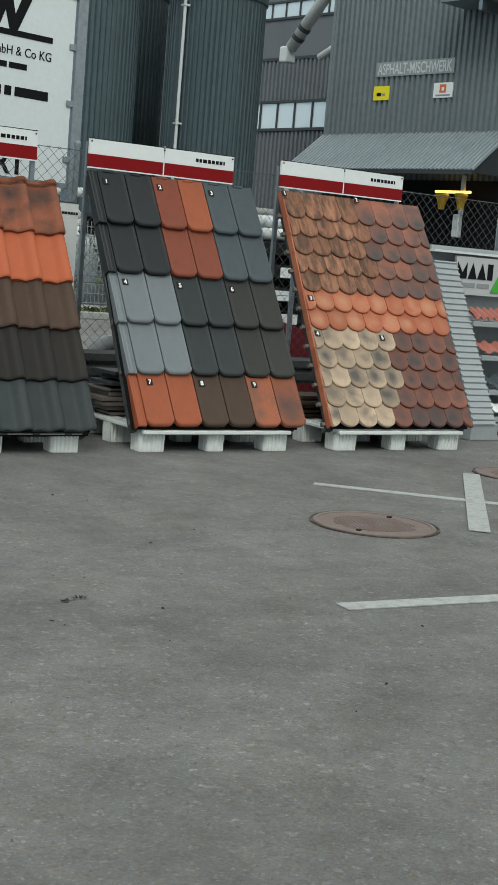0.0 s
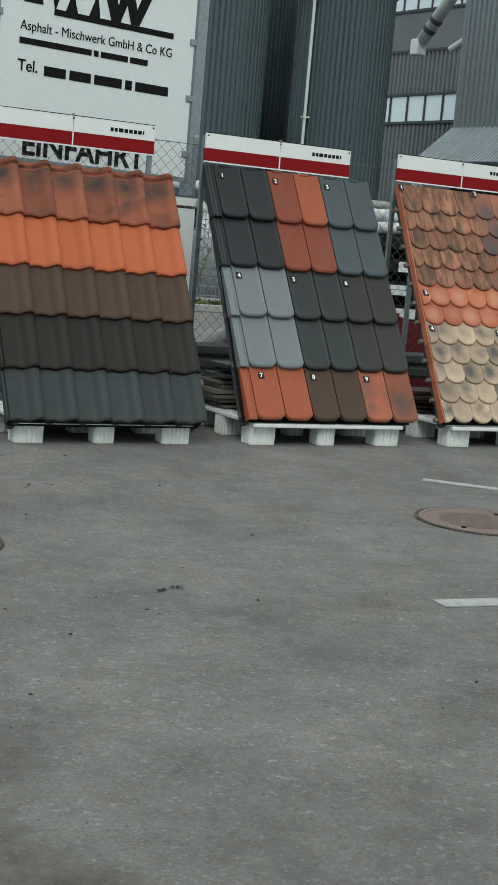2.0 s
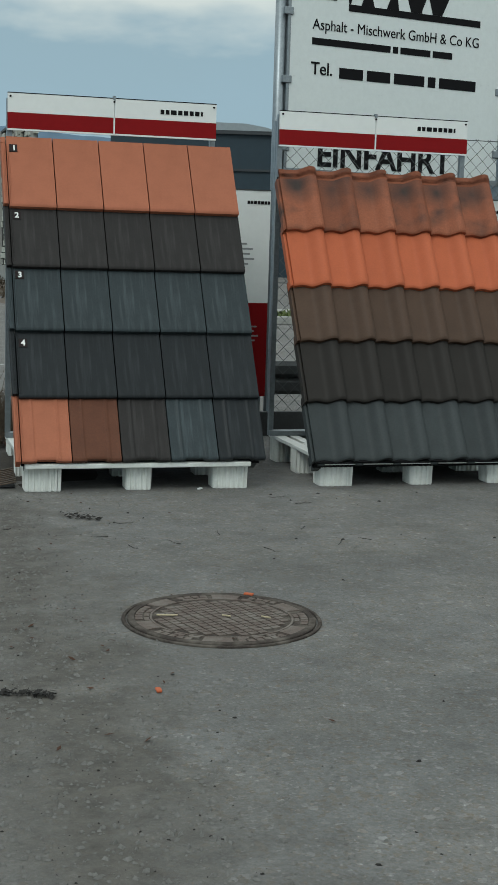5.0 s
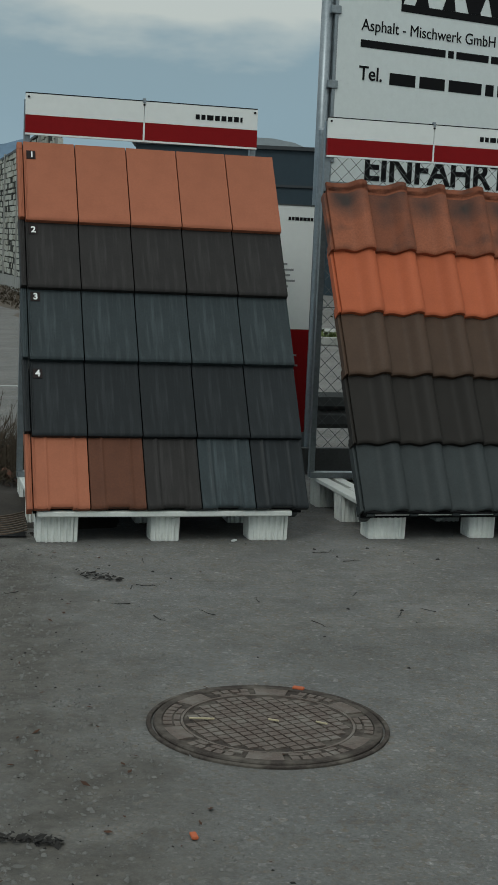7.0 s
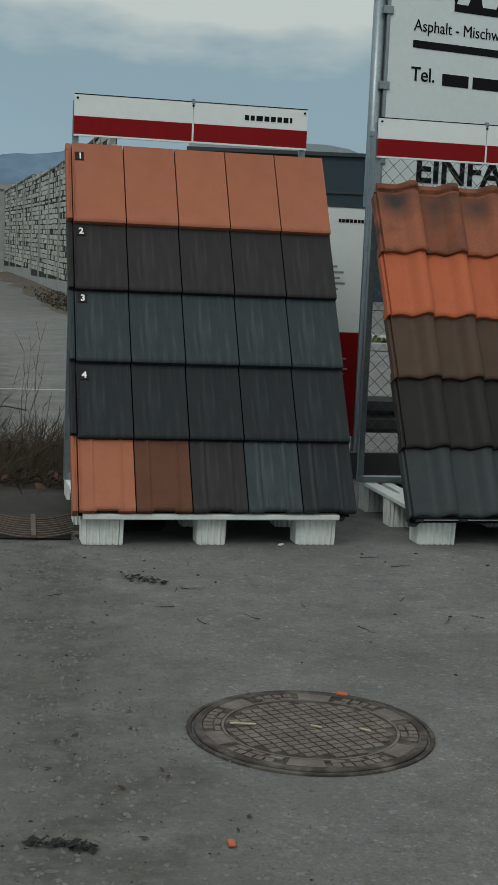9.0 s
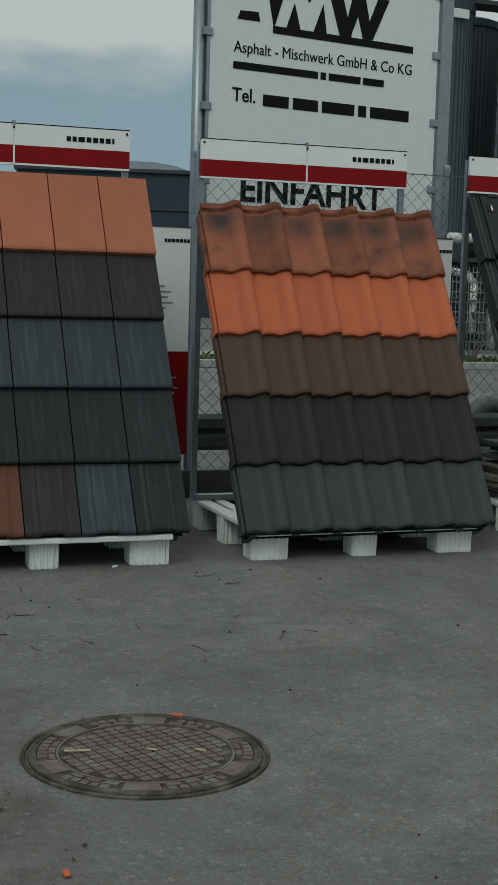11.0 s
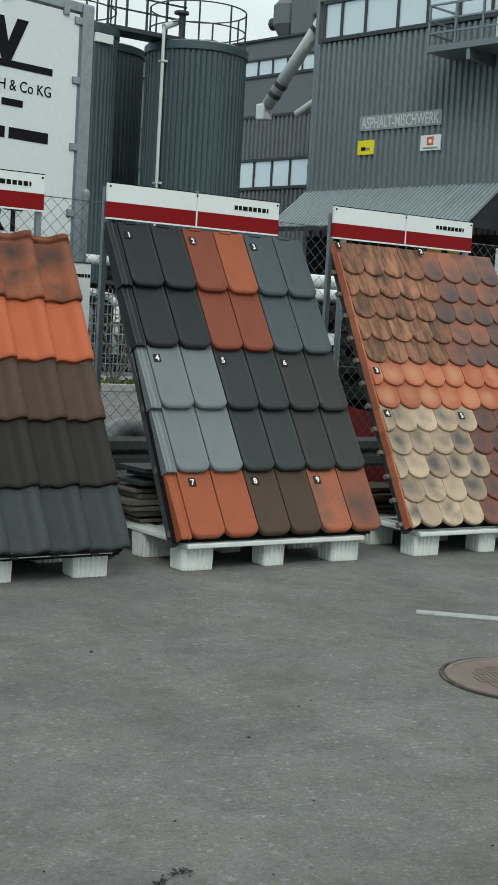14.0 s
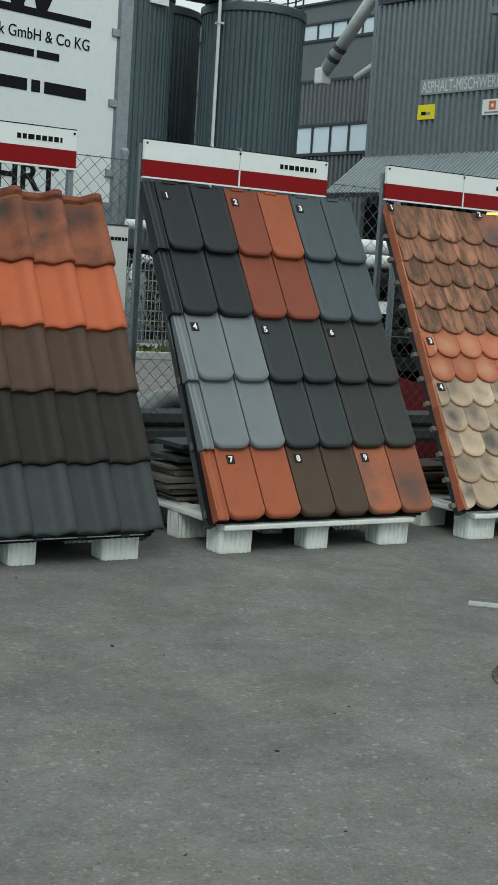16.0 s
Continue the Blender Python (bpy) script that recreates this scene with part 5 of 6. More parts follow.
gate = thing("concrete_wall", "grey concrete wall closing the end of the access road", "wall", pose(-8, 71, 0.5))
part("panel", box(0, 10.6, 0, 0.3, 0, 4.6), M["concrete"], gate)
part("coping", box(-0.1, 10.6, -0.1, 0.4, 4.6, 4.9), M["concrete"], gate)

leaf_scatter("verge_grass", "withered grass tufts along the foot of the barrier", M["dry"], 6000, lambda r: (3.1 - 0.9 * r.random() ** 2, r.uniform(22, 60), 0.05 + 0.25 * r.random() ** 4), (0.015, 0.05), 1.6, rng, "grass")

# distant hill
bm = bmesh.new()
top, bot = [], []
for k in range(120):
    az = radians(-25 + k * 0.6)
    az_deg = -25 + k * 0.6
    h = 27 + 48 * math.exp(-(((az_deg - 6) / 8.5) ** 2)) + 5 * noise.noise(Vector((k * 0.41, 1.3, 0))) + 3 * noise.noise(Vector((k * 1.3, 2.3, 0)))
    top.append(bm.verts.new((890 * math.sin(az), 890 * math.cos(az), h)))
    bot.append(bm.verts.new((780 * math.sin(az), 780 * math.cos(az), -5)))
for k in range(119):
    bm.faces.new((bot[k], bot[k + 1], top[k + 1], top[k]))
tagged(part("backdrop", bm, M["hill"], smooth=True), "hazy blue wooded hill on the horizon", "hill", kind="structure")

# soil, storm drain and weeds beside the flat tile display
bm = bmesh.new()
NX, NY = 40, 26
grid = [[None] * NX for _ in range(NY)]
for j in range(NY):
    for i in range(NX):
        x, y = -4.2 + i * 4.75 / (NX - 1), 0.24 + j * 2.81 / (NY - 1)
        e = min(i, j, NX - 1 - i, NY - 1 - j) / 4.0
        h = min(1.0, e) * (0.035 + 0.05 * noise.noise(Vector((x * 1.5, y * 1.5, 0))) + 0.02 * noise.noise(Vector((x * 7, y * 7, 2)))) - 0.004
        x += 0.12 * noise.noise(Vector((y * 3, x, 4)))
        y += 0.15 * noise.noise(Vector((x * 3, y, 7)))
        grid[j][i] = bm.verts.new((x, y, h if e > 0 else -0.03))
for j in range(NY - 1):
    for i in range(NX - 1):
        bm.faces.new((grid[j][i], grid[j][i + 1], grid[j + 1][i + 1], grid[j + 1][i]))
tagged(part("soil_bed", bm, M["soil"], smooth=True), "bare dark soil strip beside the access road", "soil", kind="structure")

drain = thing("storm_drain", "rusty iron storm drain with bowed slats in the soil edge", "drain", pose(-0.37, 0.13, 0.012, 0, 0, -3))


def bowed_slat(x0, x1, y, w, dip):
    """A bar bowed along its length, its middle nearer and lower."""
    bm = bmesh.new()
    cols = []
    for k in range(9):
        x = x0 + (x1 - x0) * k / 8
        q = 1 - (2 * x / 0.36 - 1) ** 2
        yy, z = y - 0.06 * q, dip * (1 - q)
        cols.append([bm.verts.new(p) for p in ((x, yy, z), (x, yy + w, z), (x, yy + w, z + 0.005), (x, yy, z + 0.005))])
    for a, b in zip(cols, cols[1:]):
        for k in range(4):
            bm.faces.new((a[k], a[(k + 1) % 4], b[(k + 1) % 4], b[k]))
    bm.faces.new(cols[0])
    bm.faces.new(cols[-1])
    return bm


for k in range(9):
    part("slat", bowed_slat(0.0, 0.168, 0.05 + k * 0.055, 0.016, 0.014), M["rust"], drain)
    part("slat", bowed_slat(0.192, 0.36, 0.05 + k * 0.055, 0.016, 0.014), M["rust"], drain)
part("spine", box(0.168, 0.192, -0.03, 0.50, 0.002, 0.017, 0.003), M["rust"], drain)
# flat black plate in place of the darkness below the slats
part("pit_shade", box(0.01, 0.35, 0.0, 0.50, -0.008, -0.004), M["black"], drain)


def add_stalk(bm, base, lean, height, r, rng, twigs):
    p = Vector(base)
    d = Vector((lean[0], lean[1], 1)).normalized()
    seg = 5
    for k in range(seg):
        q = p + d * height / seg
        add_rod(bm, p, q, r * (1 - k / (seg + 1)), 4, r * (1 - (k + 1) / (seg + 1)))
        if k > 0:
            for _ in range(twigs):
                t = (d + Vector((rng.uniform(-1, 1), rng.uniform(-1, 1), rng.uniform(-0.1, 0.7)))).normalized()
                add_rod(bm, q, q + t * height * rng.uniform(0.08, 0.22), r * 0.45, 3, r * 0.2)
        d = (d + Vector((rng.uniform(-0.16, 0.16), rng.uniform(-0.16, 0.16), 0))).normalized()
        p = q


rng = random.Random(11)
for k in range(52):
    bm = bmesh.new()
    x, y = rng.uniform(-1.6, 0.02), rng.uniform(1.5, 2.6)
    add_stalk(bm, (0, 0, 0), (rng.uniform(-0.35, 0.35), rng.uniform(-0.2, 0.2)), rng.uniform(0.35, 0.95), 0.0034, rng, 2)
    ob = part("dry_weed", bm, M["dry"], m=pose(x, y, 0.0))
    tagged(ob, "thin dry brown weed stalk in the soil", "weed", "dry weeds")
# low tangle of dead stems and leaves
bm = bmesh.new()
for k in range(3600):
    x, y = rng.uniform(-2.4, 0.3), rng.gauss(2.0, 0.3)
    a, l = rng.uniform(0, 6.28), rng.uniform(0.08, 0.3)
    z = rng.uniform(0.02, 0.05)
    add_rod(bm, (x, y, z), (x + l * math.cos(a), y + l * math.sin(a) * 0.6, z + rng.uniform(0.0, 0.14 + 0.2 * (0.5 + 0.5 * math.sin(5 * x + 1.0)))), 0.0024, 3, 0.001)
tagged(part("dead_stems", bm, M["dry"]), "tangle of dead stems over the soil", "plant litter", kind="stuff")


leaf_scatter("dead_leaves", "brown dead leaves lying over the soil", M["leaf_brown"], 1300, lambda r: (r.uniform(-2.4, 0.3), r.gauss(1.95, 0.3), 0.02 + 0.2 * r.random() ** 2), (0.007, 0.022), 0.6, rng, "leaves")

leaf_scatter("rusty_leaves", "large curled rust-brown leaves at the foot of the weeds", M["leaf_rust"], 120, lambda r: (r.uniform(-1.9, 0.1), r.gauss(1.45, 0.12), 0.04 + 0.08 * r.random()), (0.018, 0.042), 0.9, rng, "leaves")
bm = bmesh.new()
for k in range(1500):
    x, y = rng.uniform(-1.7, 0.05), rng.gauss(1.75, 0.2)
    a, l = rng.gauss(0.5, 0.8), rng.uniform(0.12, 0.38)
    z = rng.uniform(0.02, 0.10)
    add_rod(bm, (x, y, z), (min(x + l * math.cos(a), 0.12), y + rng.uniform(-0.1, 0.1), z + l * abs(math.sin(a)) * rng.uniform(0.5, 1.2) + 0.05), 0.0028, 3, 0.0012)
tagged(part("bramble_tangle", bm, M["dry"]), "dense brown tangle of withered weeds", "weeds", kind="stuff")
for k in range(10):
    bm = bmesh.new()
    h, lean = rng.uniform(0.35, 0.75), rng.uniform(0.2, 0.75) * rng.choice((-1, 1, 1))
    pts = [Vector((lean * q * h * 1.5, 0.05 * q, h * (1.6 * q - 1.0 * q * q))) for q in (0, 0.2, 0.4, 0.6, 0.8, 1.0)]
    for p, q in zip(pts, pts[1:]):
        add_rod(bm, p, q, 0.004, 5, 0.0035)
    ob = part("bent_stem", bm, M["straw"] if k == 3 else M["dry"], m=pose(rng.uniform(-1.5, 0.0), rng.uniform(1.4, 1.9), 0.02, 0, 0, rng.uniform(-25, 25)))
    tagged(ob, "arching dry stem leaning over the soil", "weed", "bent stems")

# grit, crumbs and twigs on the asphalt
def crumbs(name, label, mat, count, region, size, rng, category):
    vs, fs = [], []
    for _ in range(count):
        x, y = rng.uniform(region[0], region[1]), rng.uniform(region[2], region[3])
        s = size[0] + (size[1] - size[0]) * rng.random() ** 3
        a = rng.uniform(0, 6.28)
        k, h = rng.uniform(0.45, 0.9), rng.uniform(0.35, 0.7)
        n0 = len(vs)
        for px, py, pz in ((-1, 0, 0), (0, -k, 0), (1, 0.1, 0), (0.1, k, 0), (-0.35, -0.2 * k, h), (0.45, 0.1 * k, h * 0.85)):
            vs.append((x + s * (px * math.cos(a) - py * math.sin(a)), y + s * (px * math.sin(a) + py * math.cos(a)), 0.0005 + s * pz))
        fs += [(n0, n0 + 1, n0 + 4), (n0 + 1, n0 + 5, n0 + 4), (n0 + 1, n0 + 2, n0 + 5), (n0 + 2, n0 + 3, n0 + 5), (n0 + 3, n0 + 4, n0 + 5), (n0 + 3, n0, n0 + 4)]
    me = bpy.data.meshes.new(name)
    me.from_pydata(vs, [], fs)
    me.materials.append(mat)
    return tagged(new(name, me), label, category, kind="stuff")


crumbs("grit", "small pale grit scattered on the asphalt", M["stone"], 9000, (-1.8, 6.5, -5.6, 0.9), (0.0025, 0.009), rng, "grit")
crumbs("crumbs", "dark crumbs of dirt and leaf on the asphalt", M["tar_bit"], 170, (-1.6, 2.4, -5.0, 0.0), (0.003, 0.011), rng, "debris")
crumbs("gravel", "loose gravel along the soil edge", M["stone"], 1800, (-2.5, 0.15, 0.15, 1.3), (0.005, 0.02), rng, "gravel")
crumbs("track_gravel", "loose gravel washed into the dusty track", M["stone"], 3600, (-1.0, 0.25, -4.9, 0.1), (0.003, 0.012), rng, "gravel")
crumbs("track_stones", "pale and grey stones pressed into the dirt track", M["stone"], 3600, (-0.58, 0.02, -5.3, 0.0), (0.003, 0.013), rng, "gravel")
crumbs("track_dirt", "dark dirt crumbs along the dusty track", M["tar_bit"], 500, (-0.62, 0.05, -5.3, 0.0), (0.002, 0.006), rng, "debris")
crumbs("soil_stones", "pale stones lying in the bare soil", M["stone"], 420, (-2.6, 0.1, 0.2, 1.5), (0.006, 0.026), rng, "stones")
crumbs("clods", "dark clods and stones on the bare soil", M["soil"], 900, (-2.6, 0.15, 0.15, 1.7), (0.008, 0.034), rng, "soil")
leaf_scatter("leaf_wisp", "small dark wisp of leaves on the asphalt", M["tar_bit"], 26, lambda r: (1.09 + 0.12 * (q := r.random()), -3.42 + 0.03 * q + r.gauss(0, 0.012), r.uniform(0.004, 0.010)), (0.005, 0.014), 0.5, rng, "leaves")
leaf_scatter("leaf_heap", "small heap of dark leaves and stems near the pallet", M["tar_bit"], 46, lambda r: (0.12 + 0.17 * (q := r.random()), -0.62 - 0.16 * q + r.gauss(0, 0.03), r.uniform(0.004, 0.014)), (0.006, 0.02), 0.5, rng, "leaves")
for k in range(14):
    x, y, a = rng.uniform(-0.9, 1.6), rng.uniform(-1.6, -0.1), rng.uniform(0, 6.28)
    bm = bmesh.new()
    add_stalk(bm, (0, 0, 0), (0.1, 0.1), rng.uniform(0.04, 0.10), 0.0022, rng, 1)
    ob = part("twig", bm, M["tar_bit"], m=pose(x, y, 0.006, 0, 86, math.degrees(a)))
    tagged(ob, "thin dark twig lying on the asphalt", "twig", "twigs")
for x, y, a, h in ((0.23, -2.48, -14, 0.036), (0.43, -2.52, -40, 0.016), (0.56, -2.56, -50, 0.018)):
    ob = part("straw", rod((-h, 0, 0), (h, 0, 0.001), 0.003, 6), M["straw"], m=pose(x, y, 0.0145, 0, 0, a))
    tagged(ob, "short pale straw lying on the manhole cover", "straw", "straws")
for x, y, s in ((0.044, -3.231, 0.016), (0.588, -2.238, 0.018), (0.937, -0.02, 0.018)):
    bm = box(-s, s, -s * 0.5, s * 0.5, 0, s * 0.5, s * 0.2)
    ob = part("tile_shard", bm, M["t_orange"] if y < -1 else M["white_plastic"], m=pose(x, y, 0.008 if y > -2.3 and y < -2 else 0.002, 0, 0, rng.uniform(0, 180)))
    tagged(ob, "small broken orange tile shard on the ground" if y < -1 else "small pale pebble on the ground", "shard")
leaf_scatter("leaf_clump", "small dark clump of wet leaves on the asphalt", M["tar_bit"], 60, lambda r: (-0.40 + 0.15 * (q := r.random()), -3.17 - 0.05 * q + r.gauss(0, 0.012), r.uniform(0.004, 0.012)), (0.006, 0.018), 0.5, rng, "leaves")
leaf_scatter("leaf_litter", "thin scatter of brown leaf scraps along the dusty track", M["leaf_brown"], 60, lambda r: (r.gauss(-0.25, 0.35), r.uniform(-3.8, 0.0), 0.006), (0.004, 0.016), 0.4, rng, "leaves")

# ---------------- metal profile display beside the plain tiles ----------------
pd = thing("profile_display", "pale grey metal roofing display with sloping shelves", "roof display", pose(6.62, 0.45, 0))
part("plinth", box(0, 2.4, 0.02, 1.0, 0, 0.14, 0.006), M["metal_sheet"], pd)
word_bars(pd, 0.30, 0.95, 0.045, 0.085, M["black"], (3, 4, 3), 0.018)
# ribbed side sheet
bm = bmesh.new()
pa, pb = [], []
N = 28
for k in range(N + 1):
    for s, o in ((0.0, 0.0), (0.55, 0.0), (0.70, 0.013), (0.92, 0.013)):
        v = (k + s) * 0.0555
        if v > 1.52:
            break
        y, z = v * CU - o * SU, 0.14 + v * SU + o * CU
        pa.append((y, z))
va = [bm.verts.new((0.0, y, z)) for y, z in pa]
vb = [bm.verts.new((0.255, y, z)) for y, z in pa]
vc = [bm.verts.new((0.0, y + 0.02, z)) for y, z in pa]
vd = [bm.verts.new((0.255, y + 0.02, z)) for y, z in pa]
for k in range(len(pa) - 1):
    bm.faces.new((va[k], vb[k], vb[k + 1], va[k + 1]))
    bm.faces.new((vc[k], vc[k + 1], vd[k + 1], vd[k]))
    bm.faces.new((va[k], va[k + 1], vc[k + 1], vc[k]))
    bm.faces.new((vb[k], vd[k], vd[k + 1], vb[k + 1]))
part("ribbed_sheet", bm, M["metal_sheet"], pd, "pale ribbed metal sheet")
part("back_board", box(0.1, 2.4, 0.86, 0.90, 0.14, 1.60), M["metal_sheet"], pd)
part("top_rail", box(0.0, 2.4, 0.70, 0.90, 1.54, 1.56), M["white_plastic"], pd)
nb = part("name_board", box(0.26, 2.3, 0.70, 0.73, 1.19, 1.52), M["pale_board"], pd, "white name board with a green triangle")
for pts in (((0.275, 1.33), (0.275, 1.47), (0.335, 1.38), (0.385, 1.47), (0.385, 1.33)), ((0.40, 1.33), (0.452, 1.47), (0.505, 1.33)), ((0.51, 1.33), (0.562, 1.47), (0.615, 1.33)), ((0.63, 1.33), (0.63, 1.47), (0.69, 1.47), (0.69, 1.33))):
    part("logo_mark", poly_plate(pts, 0.004, 0.694), M["black"], nb)
part("logo_triangle", poly_plate(((0.68, 1.225), (0.92, 1.225), (0.80, 1.45)), 0.004, 0.690), M["green_print"], nb)
word_bars(nb, 0.30, 0.66, 1.255, 1.295, M["grey_print"], (4, 3), 0.697)


def sheet_piece(width, depth, pitch, amp, round_wave):
    bm = bmesh.new()
    n = int(width / pitch) * 8
    ra, rb = [], []
    for k in range(n + 1):
        x = k * width / n
        ph = x / pitch
        z = amp * math.cos(2 * math.pi * ph) if round_wave else amp * (1 if ph % 1 < 0.3 else -1 if 0.45 < ph % 1 < 0.85 else 0)
        ra.append((x, 0, z))
        rb.append((x, depth, z + depth * 0.55))
    A, B = [bm.verts.new(p) for p in ra], [bm.verts.new(p) for p in rb]
    C, D = [bm.verts.new((p[0], p[1], p[2] - 0.006)) for p in ra], [bm.verts.new((p[0], p[1], p[2] - 0.006)) for p in rb]
    for k in range(n):
        bm.faces.new((A[k], A[k + 1], B[k + 1], B[k]))
        bm.faces.new((C[k], D[k], D[k + 1], C[k + 1]))
        bm.faces.new((A[k], C[k], C[k + 1], A[k + 1]))
    return bm


for y, z, x0, mat, wave, lab in ((0.40, 0.93, 0.26, "red_sheet", (0.075, 0.016, True), "red corrugated sheet sample"), (0.27, 0.65, 0.27, "red_sheet", (0.125, 0.011, False), "red profiled sheet sample"), (0.15, 0.37, 0.28, "t_steel", (0.16, 0.016, False), "grey profiled sheet sample"), (0.06, 0.15, 0.29, "white_board", (0.2, 0.012, False), "white profiled sheet sample")):
    part("shelf", box(x0, 2.35, y, 0.86, z, z + 0.045, 0.004), M["metal_sheet"], pd)
    part("sheet_sample", sheet_piece(2.0, 0.14, *wave), M[mat], pd, lab, m=pose(x0 + 0.01, y + 0.012, z + 0.075))

# ---------------- clutter behind the displays ----------------
def tile_stack(x, y, z, w, rows, label, mat):
    t = thing("tile_stack", label, "tile stack", pose(x, y, z), "stacked spare tiles")
    r2 = random.Random(int(x * 100))
    for k in range(rows):
        o, q = r2.uniform(-0.05, 0.05), r2.uniform(-4, 4)
        part("slab", box(o, o + w * r2.uniform(0.7, 1.1), r2.uniform(-0.03, 0.03), 0.3, k * 0.034, k * 0.034 + r2.uniform(0.018, 0.030), 0.003), M[mat], t, m=pose(0, 0, 0, 0, 0, q))
    return t


tile_stack(3.30, 0.62, 0.165, 0.42, 6, "stack of weathered grey planks on the back of a pallet", "wood")
tile_stack(3.36, 0.60, 0.38, 0.34, 3, "short stack of grey spare tiles on other tiles", "t_blue")
tile_stack(4.95, 0.60, 0.165, 0.4, 5, "stack of dull brown spare tiles on a pallet", "t_choc")


def crate_stack(x, y, n, label):
    t = thing("crate_stack", label, "crates", pose(x, y, 0), "stacked crates")
    for k in range(n):
        z = k * 0.22
        part("crate", box(0, 1.1, 0, 0.8, z + 0.09, z + 0.20, 0.008), M["rubber"], t)
        for xx in (0.02, 0.48, 0.96):
            part("block", box(xx, xx + 0.12, 0.01, 0.8, z, z + 0.09), M["rubber"], t)
        if k in (3, 4, 5):
            part("paper_label", box(0.18 + 0.1 * (k % 2), 0.42 + 0.1 * (k % 2), -0.003, 0.0, z + 0.10, z + 0.195), M["white_board"], t, "white paper label")
    return t


crate_stack(5.95, 2.9, 7, "tall stack of black crates with paper labels")
crate_stack(7.2, 3.2, 6, "stack of black crates behind the fence")
bundle = thing("pipe_bundle", "bundle of pale plastic pipes lying on the crates", "pipes", pose(5.95, 2.95, 1.541))
for k, (y, z, tip) in enumerate(((0.05, 0.06, 0.02), (0.19, 0.06, 0.05), (0.33, 0.06, -0.04), (0.12, 0.18, 0.10), (0.26, 0.18, -0.02))):
    part("pipe", rod((0.1 + tip, y, z), (1.0 + tip, y + tip, z + 0.01), 0.055, 12), M["white_plastic"] if k % 2 else M["pipe_grey"], bundle, smooth=True)
rb_ = thing("red_skip", "dark red steel skip with sloping sides behind the fence", "skip", pose(5.6, 2.75, 0))
part("body", poly_plate(((0, 0.04), (1.9, 0.04), (1.9, 0.45), (0.55, 0.80), (0, 0.80)), 0.9), M["red_tarp"], rb_)
part("rim", box(-0.02, 0.57, -0.03, 0.0, 0.76, 0.82), M["red_tarp"], rb_)

barrel = thing("wheel", "old grey rubber wheel leaning by the guard rail", "wheel", pose(4.5, 2.9, 0.29, 90, 0, 10) @ Matrix.Diagonal((0.85, 0.85, 0.85, 1)))
part("tyre", lathe([(0.20, -0.09), (0.29, -0.10), (0.34, -0.06), (0.34, 0.06), (0.29, 0.10), (0.20, 0.09), (0.20, -0.09)], 28, False), M["grey_plastic"], barrel, smooth=True)
part("rim", lathe([(0.19, -0.05), (0.20, 0.0), (0.19, 0.05), (0.08, 0.03), (0.05, 0.0)], 24), M["galv"], barrel)

leaf_scatter("grass_strip", "ragged green grass strip beyond the fence", M["green"], 9000, lambda r: (r.uniform(6.0, 17.0), r.uniform(16.2, 18.0), 0.02 + 0.12 * r.random() ** 2), (0.02, 0.07), 1.6, rng, "grass")
slab = part("pavement", box(5, 22, 18.2, 21.9, 0, 0.02), M["concrete"])
tagged(slab, "pale concrete path beyond the grass strip", "pavement", kind="structure")
kerb = part("kerb", box(6, 18, 15.9, 16.1, 0, 0.14, 0.02), M["concrete"])
tagged(kerb, "grey concrete kerb beyond the fence", "kerb", kind="structure")

mg = thing("mesh_gate", "grey welded-mesh fence panel near the silos", "fence", pose(11.0, 21.0, 0))
for k in range(50):
    part("bar", box(k * 0.1 - 0.008, k * 0.1 + 0.008, -0.008, 0.008, 0.05, 2.0), M["galv"], mg)
for k in range(9):
    part("cross_wire", box(0, 5, -0.014, -0.008, 0.1 + k * 0.22, 0.125 + k * 0.22), M["galv"], mg)

pipes = thing("insulated_pipes", "silver insulated pipes with valves at the foot of the silos", "pipes", pose(11.5, 22.5, 0))
def bent_pipe(points, r):
    """A round pipe through a few corners, with a ball at each bend."""
    bm = bmesh.new()
    for p, q in zip(points, points[1:]):
        add_rod(bm, p, q, r, 12)
    for p in points[1:-1]:
        bmesh.ops.create_icosphere(bm, subdivisions=2, radius=r * 1.04, matrix=Matrix.Translation(p))
    return bm


for pts, r_ in ((((2.55, -0.1, 0.9), (2.55, -0.1, 1.75), (2.75, -0.1, 1.95), (3.3, -0.1, 1.85), (3.5, -0.1, 1.65), (3.5, -0.1, 0.5)), 0.085), (((-1, 0.6, 2.3), (2.2, 0.8, 2.3), (2.4, 0.8, 2.1), (2.4, 0.8, 0.1)), 0.11),
                (((4.3, 0.4, 0.1), (4.3, 0.4, 1.5), (4.6, 0.4, 1.8), (7.5, 0.6, 1.8), (7.7, 0.6, 1.5), (7.7, 0.6, 0.1)), 0.10), (((0.4, 0.2, 0.1), (0.4, 0.2, 1.4), (0.7, 0.2, 1.6), (1.5, 0.2, 1.6)), 0.08), (((-1, 0.9, 2.75), (9, 1.4, 2.75)), 0.12)):
    part("pipe", bent_pipe(pts, r_), M["pipe_grey"], pipes, smooth=True)
for x, y, z in ((2.55, -0.1, 1.3), (3.5, -0.1, 1.2), (4.3, 0.4, 1.0), (0.4, 0.2, 0.9)):
    part("flange", rod((x, y, z), (x, y, z + 0.07), 0.15, 14), M["dark_steel"], pipes)
    part("hand_wheel", rod((x, y - 0.2, z - 0.3), (x, y - 0.24, z - 0.3), 0.13, 14), M["dark_steel"], pipes)
vessel = thing("storage_tank", "pale grey-green upright tank beside the pipes", "tank", pose(14.15, 23.3, 0))
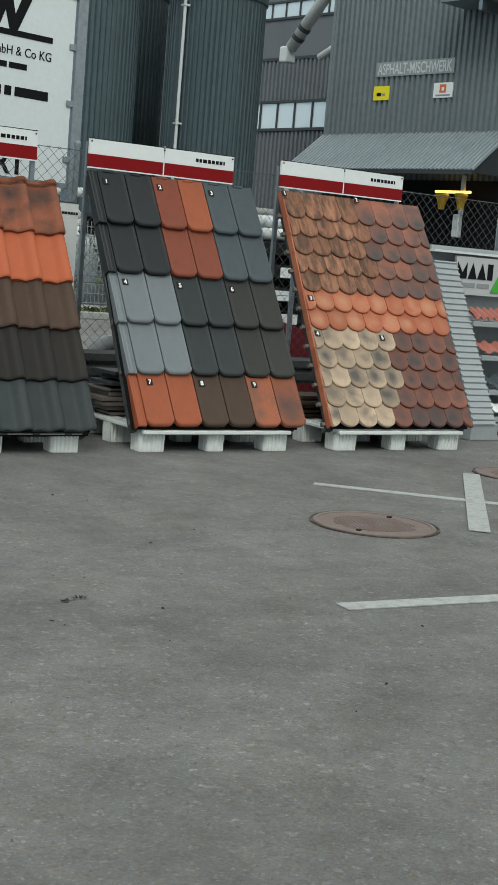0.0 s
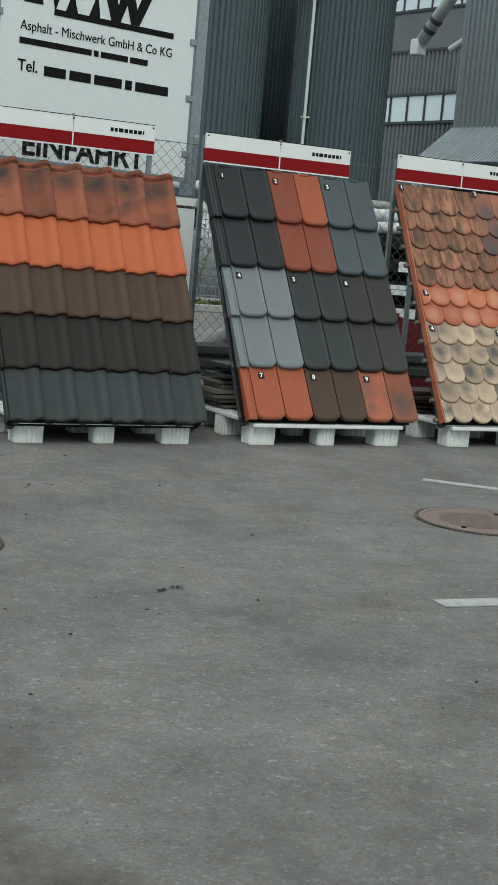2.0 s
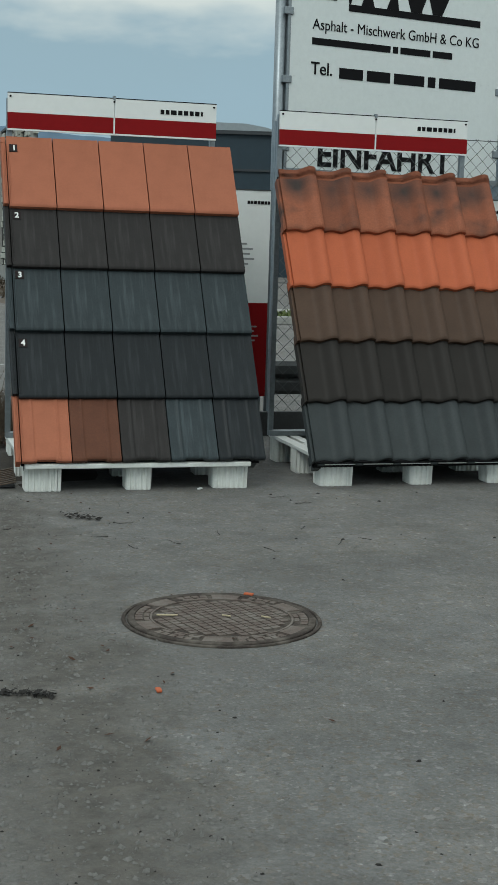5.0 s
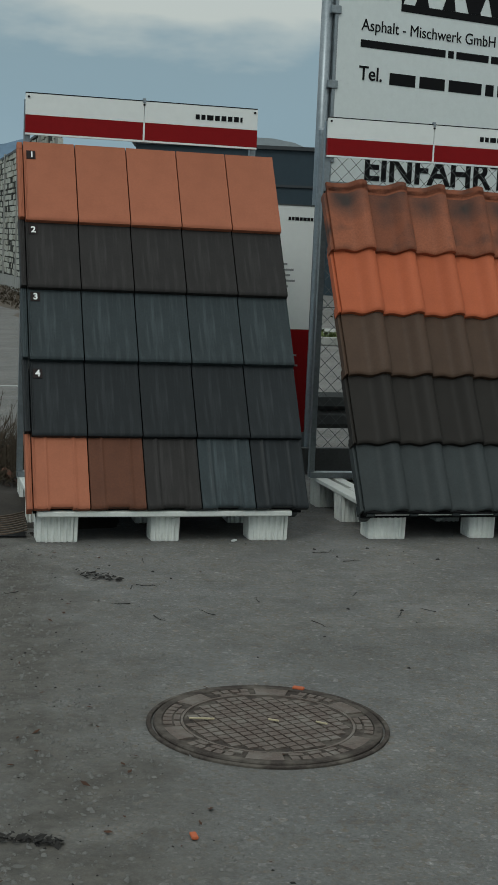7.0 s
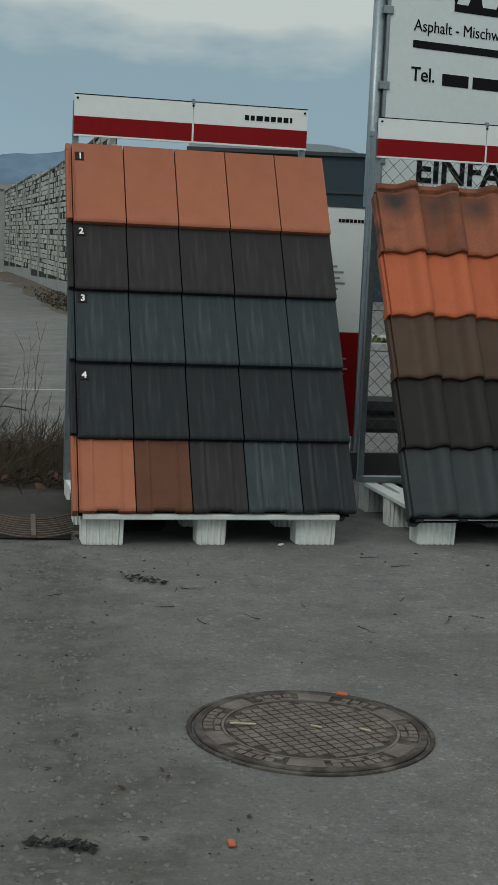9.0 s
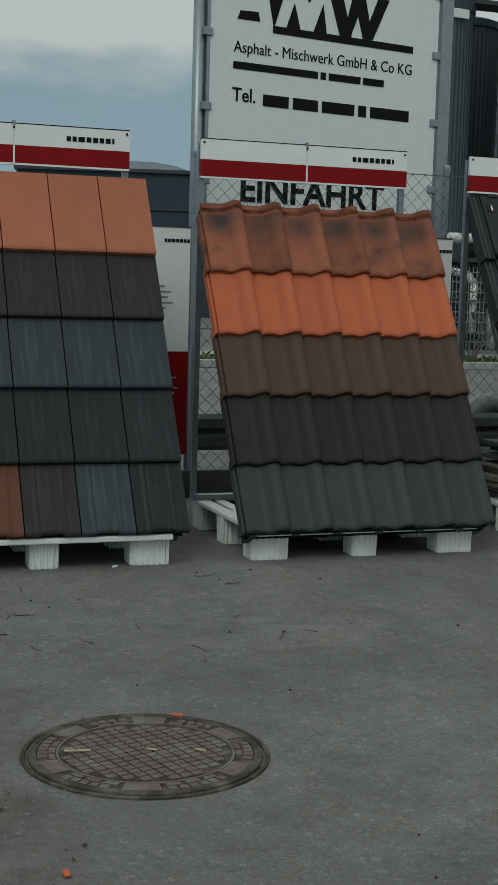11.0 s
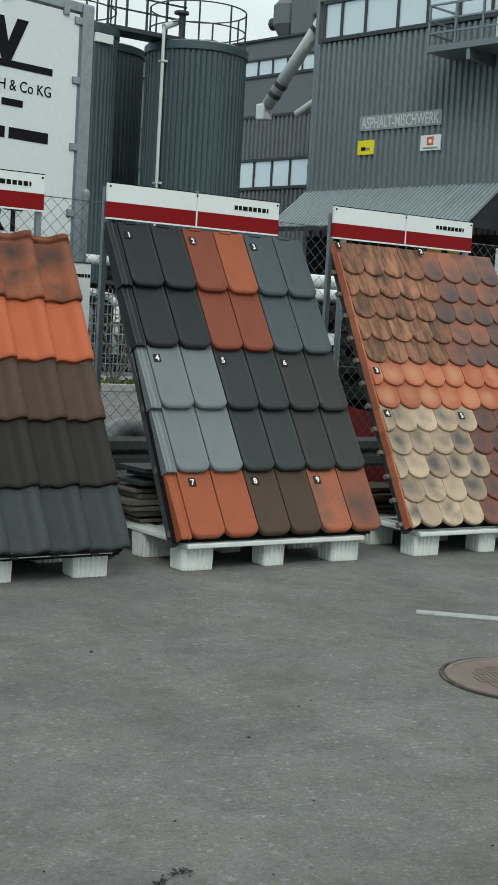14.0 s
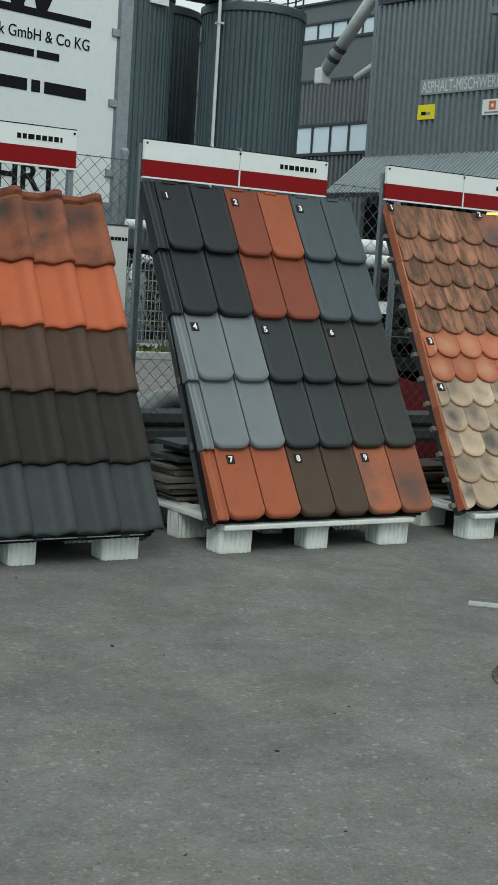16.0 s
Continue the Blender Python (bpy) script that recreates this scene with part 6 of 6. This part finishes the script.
part("shell", lathe([(0.62, 0.0), (0.62, 1.5), (0.56, 1.62), (0.2, 1.72)], 32), M["metal_sheet"], vessel, smooth=True)
part("band", lathe([(0.63, 0.7), (0.635, 0.72), (0.635, 0.78), (0.63, 0.8)], 32, False), M["galv"], vessel)
tank = thing("pump_shed", "dark pump housing below the silos", "shed", pose(12.5, 24.5, 0))
part("body", box(0, 9, 0, 2, 0, 2.2), M["rubber"], tank)
part("roof", box(-0.1, 9.1, -0.2, 2.1, 2.2, 2.3), M["frame_grey"], tank)


def shrub(x, y, h, seed):
    r2 = random.Random(seed)
    t = thing("shrub", "bare shrub with a few dull leaves beyond the fence", "shrub", pose(x, y, 0), "shrubs")
    for k in range(6):
        bm = bmesh.new()
        add_stalk(bm, (0, 0, 0), (r2.uniform(-0.7, 0.7), r2.uniform(-0.5, 0.5)), h * r2.uniform(0.6, 1.0), 0.022, r2, 3)
        part("branch", bm, M["wood"], t)
    vs, fs = [], []
    for _ in range(260):
        c = Vector((r2.gauss(0, 0.4), r2.gauss(0, 0.3), h * r2.uniform(0.3, 1.0)))
        a, s = r2.uniform(0, 6.28), r2.uniform(0.02, 0.05)
        u, v = Vector((math.cos(a), math.sin(a), r2.uniform(-1, 1))), Vector((-math.sin(a), math.cos(a), r2.uniform(-1, 1)))
        n0 = len(vs)
        vs += [tuple(c - u * s), tuple(c + v * s * 0.5), tuple(c + u * s), tuple(c - v * s * 0.5)]
        fs.append((n0, n0 + 1, n0 + 2, n0 + 3))
    me = bpy.data.meshes.new("leaves")
    me.from_pydata(vs, [], fs)
    me.materials.append(M["green"])
    tagged(part("leaves", me, None, t), kind="stuff")


shrub(10.6, 17.0, 1.7, 3)
shrub(12.2, 17.3, 1.9, 4)
shrub(7.9, 16.8, 1.5, 6)

# lit machine seen under the canopy
lm = thing("bay_lamp", "warm yellow work lamps hanging in the loading bay", "lamp", wall_frame(-0.6) @ pose(0.5, 0, 0))
part("lamp_bar", box(2.72, 3.98, -0.06, 0.06, 3.80, 3.87, 0.02), M["lamp"], lm)
for hx in (2.75, 3.45):
    part("lamp_hood", lathe([(0.24, 0.26), (0.27, 0.18), (0.16, -0.1), (0.12, -0.34), (0.05, -0.36)], 16), M["lamp_yellow"], lm, m=pose(hx + 0.22, 0, 3.6) @ Matrix.Diagonal((0.75, 0.75, 0.75, 1)))
    part("bulb_cover", box(hx + 0.1, hx + 0.34, -0.12, 0.12, 3.72, 3.79, 0.02), M["lamp"], lm)
part("hanger", box(3.50, 3.72, -0.1, 0.1, 2.55, 3.2, 0.03), M["white_plastic"], lm)
part("hanger_rod", box(3.66, 3.76, -0.05, 0.05, 3.2, 4.3), M["white_plastic"], lm)
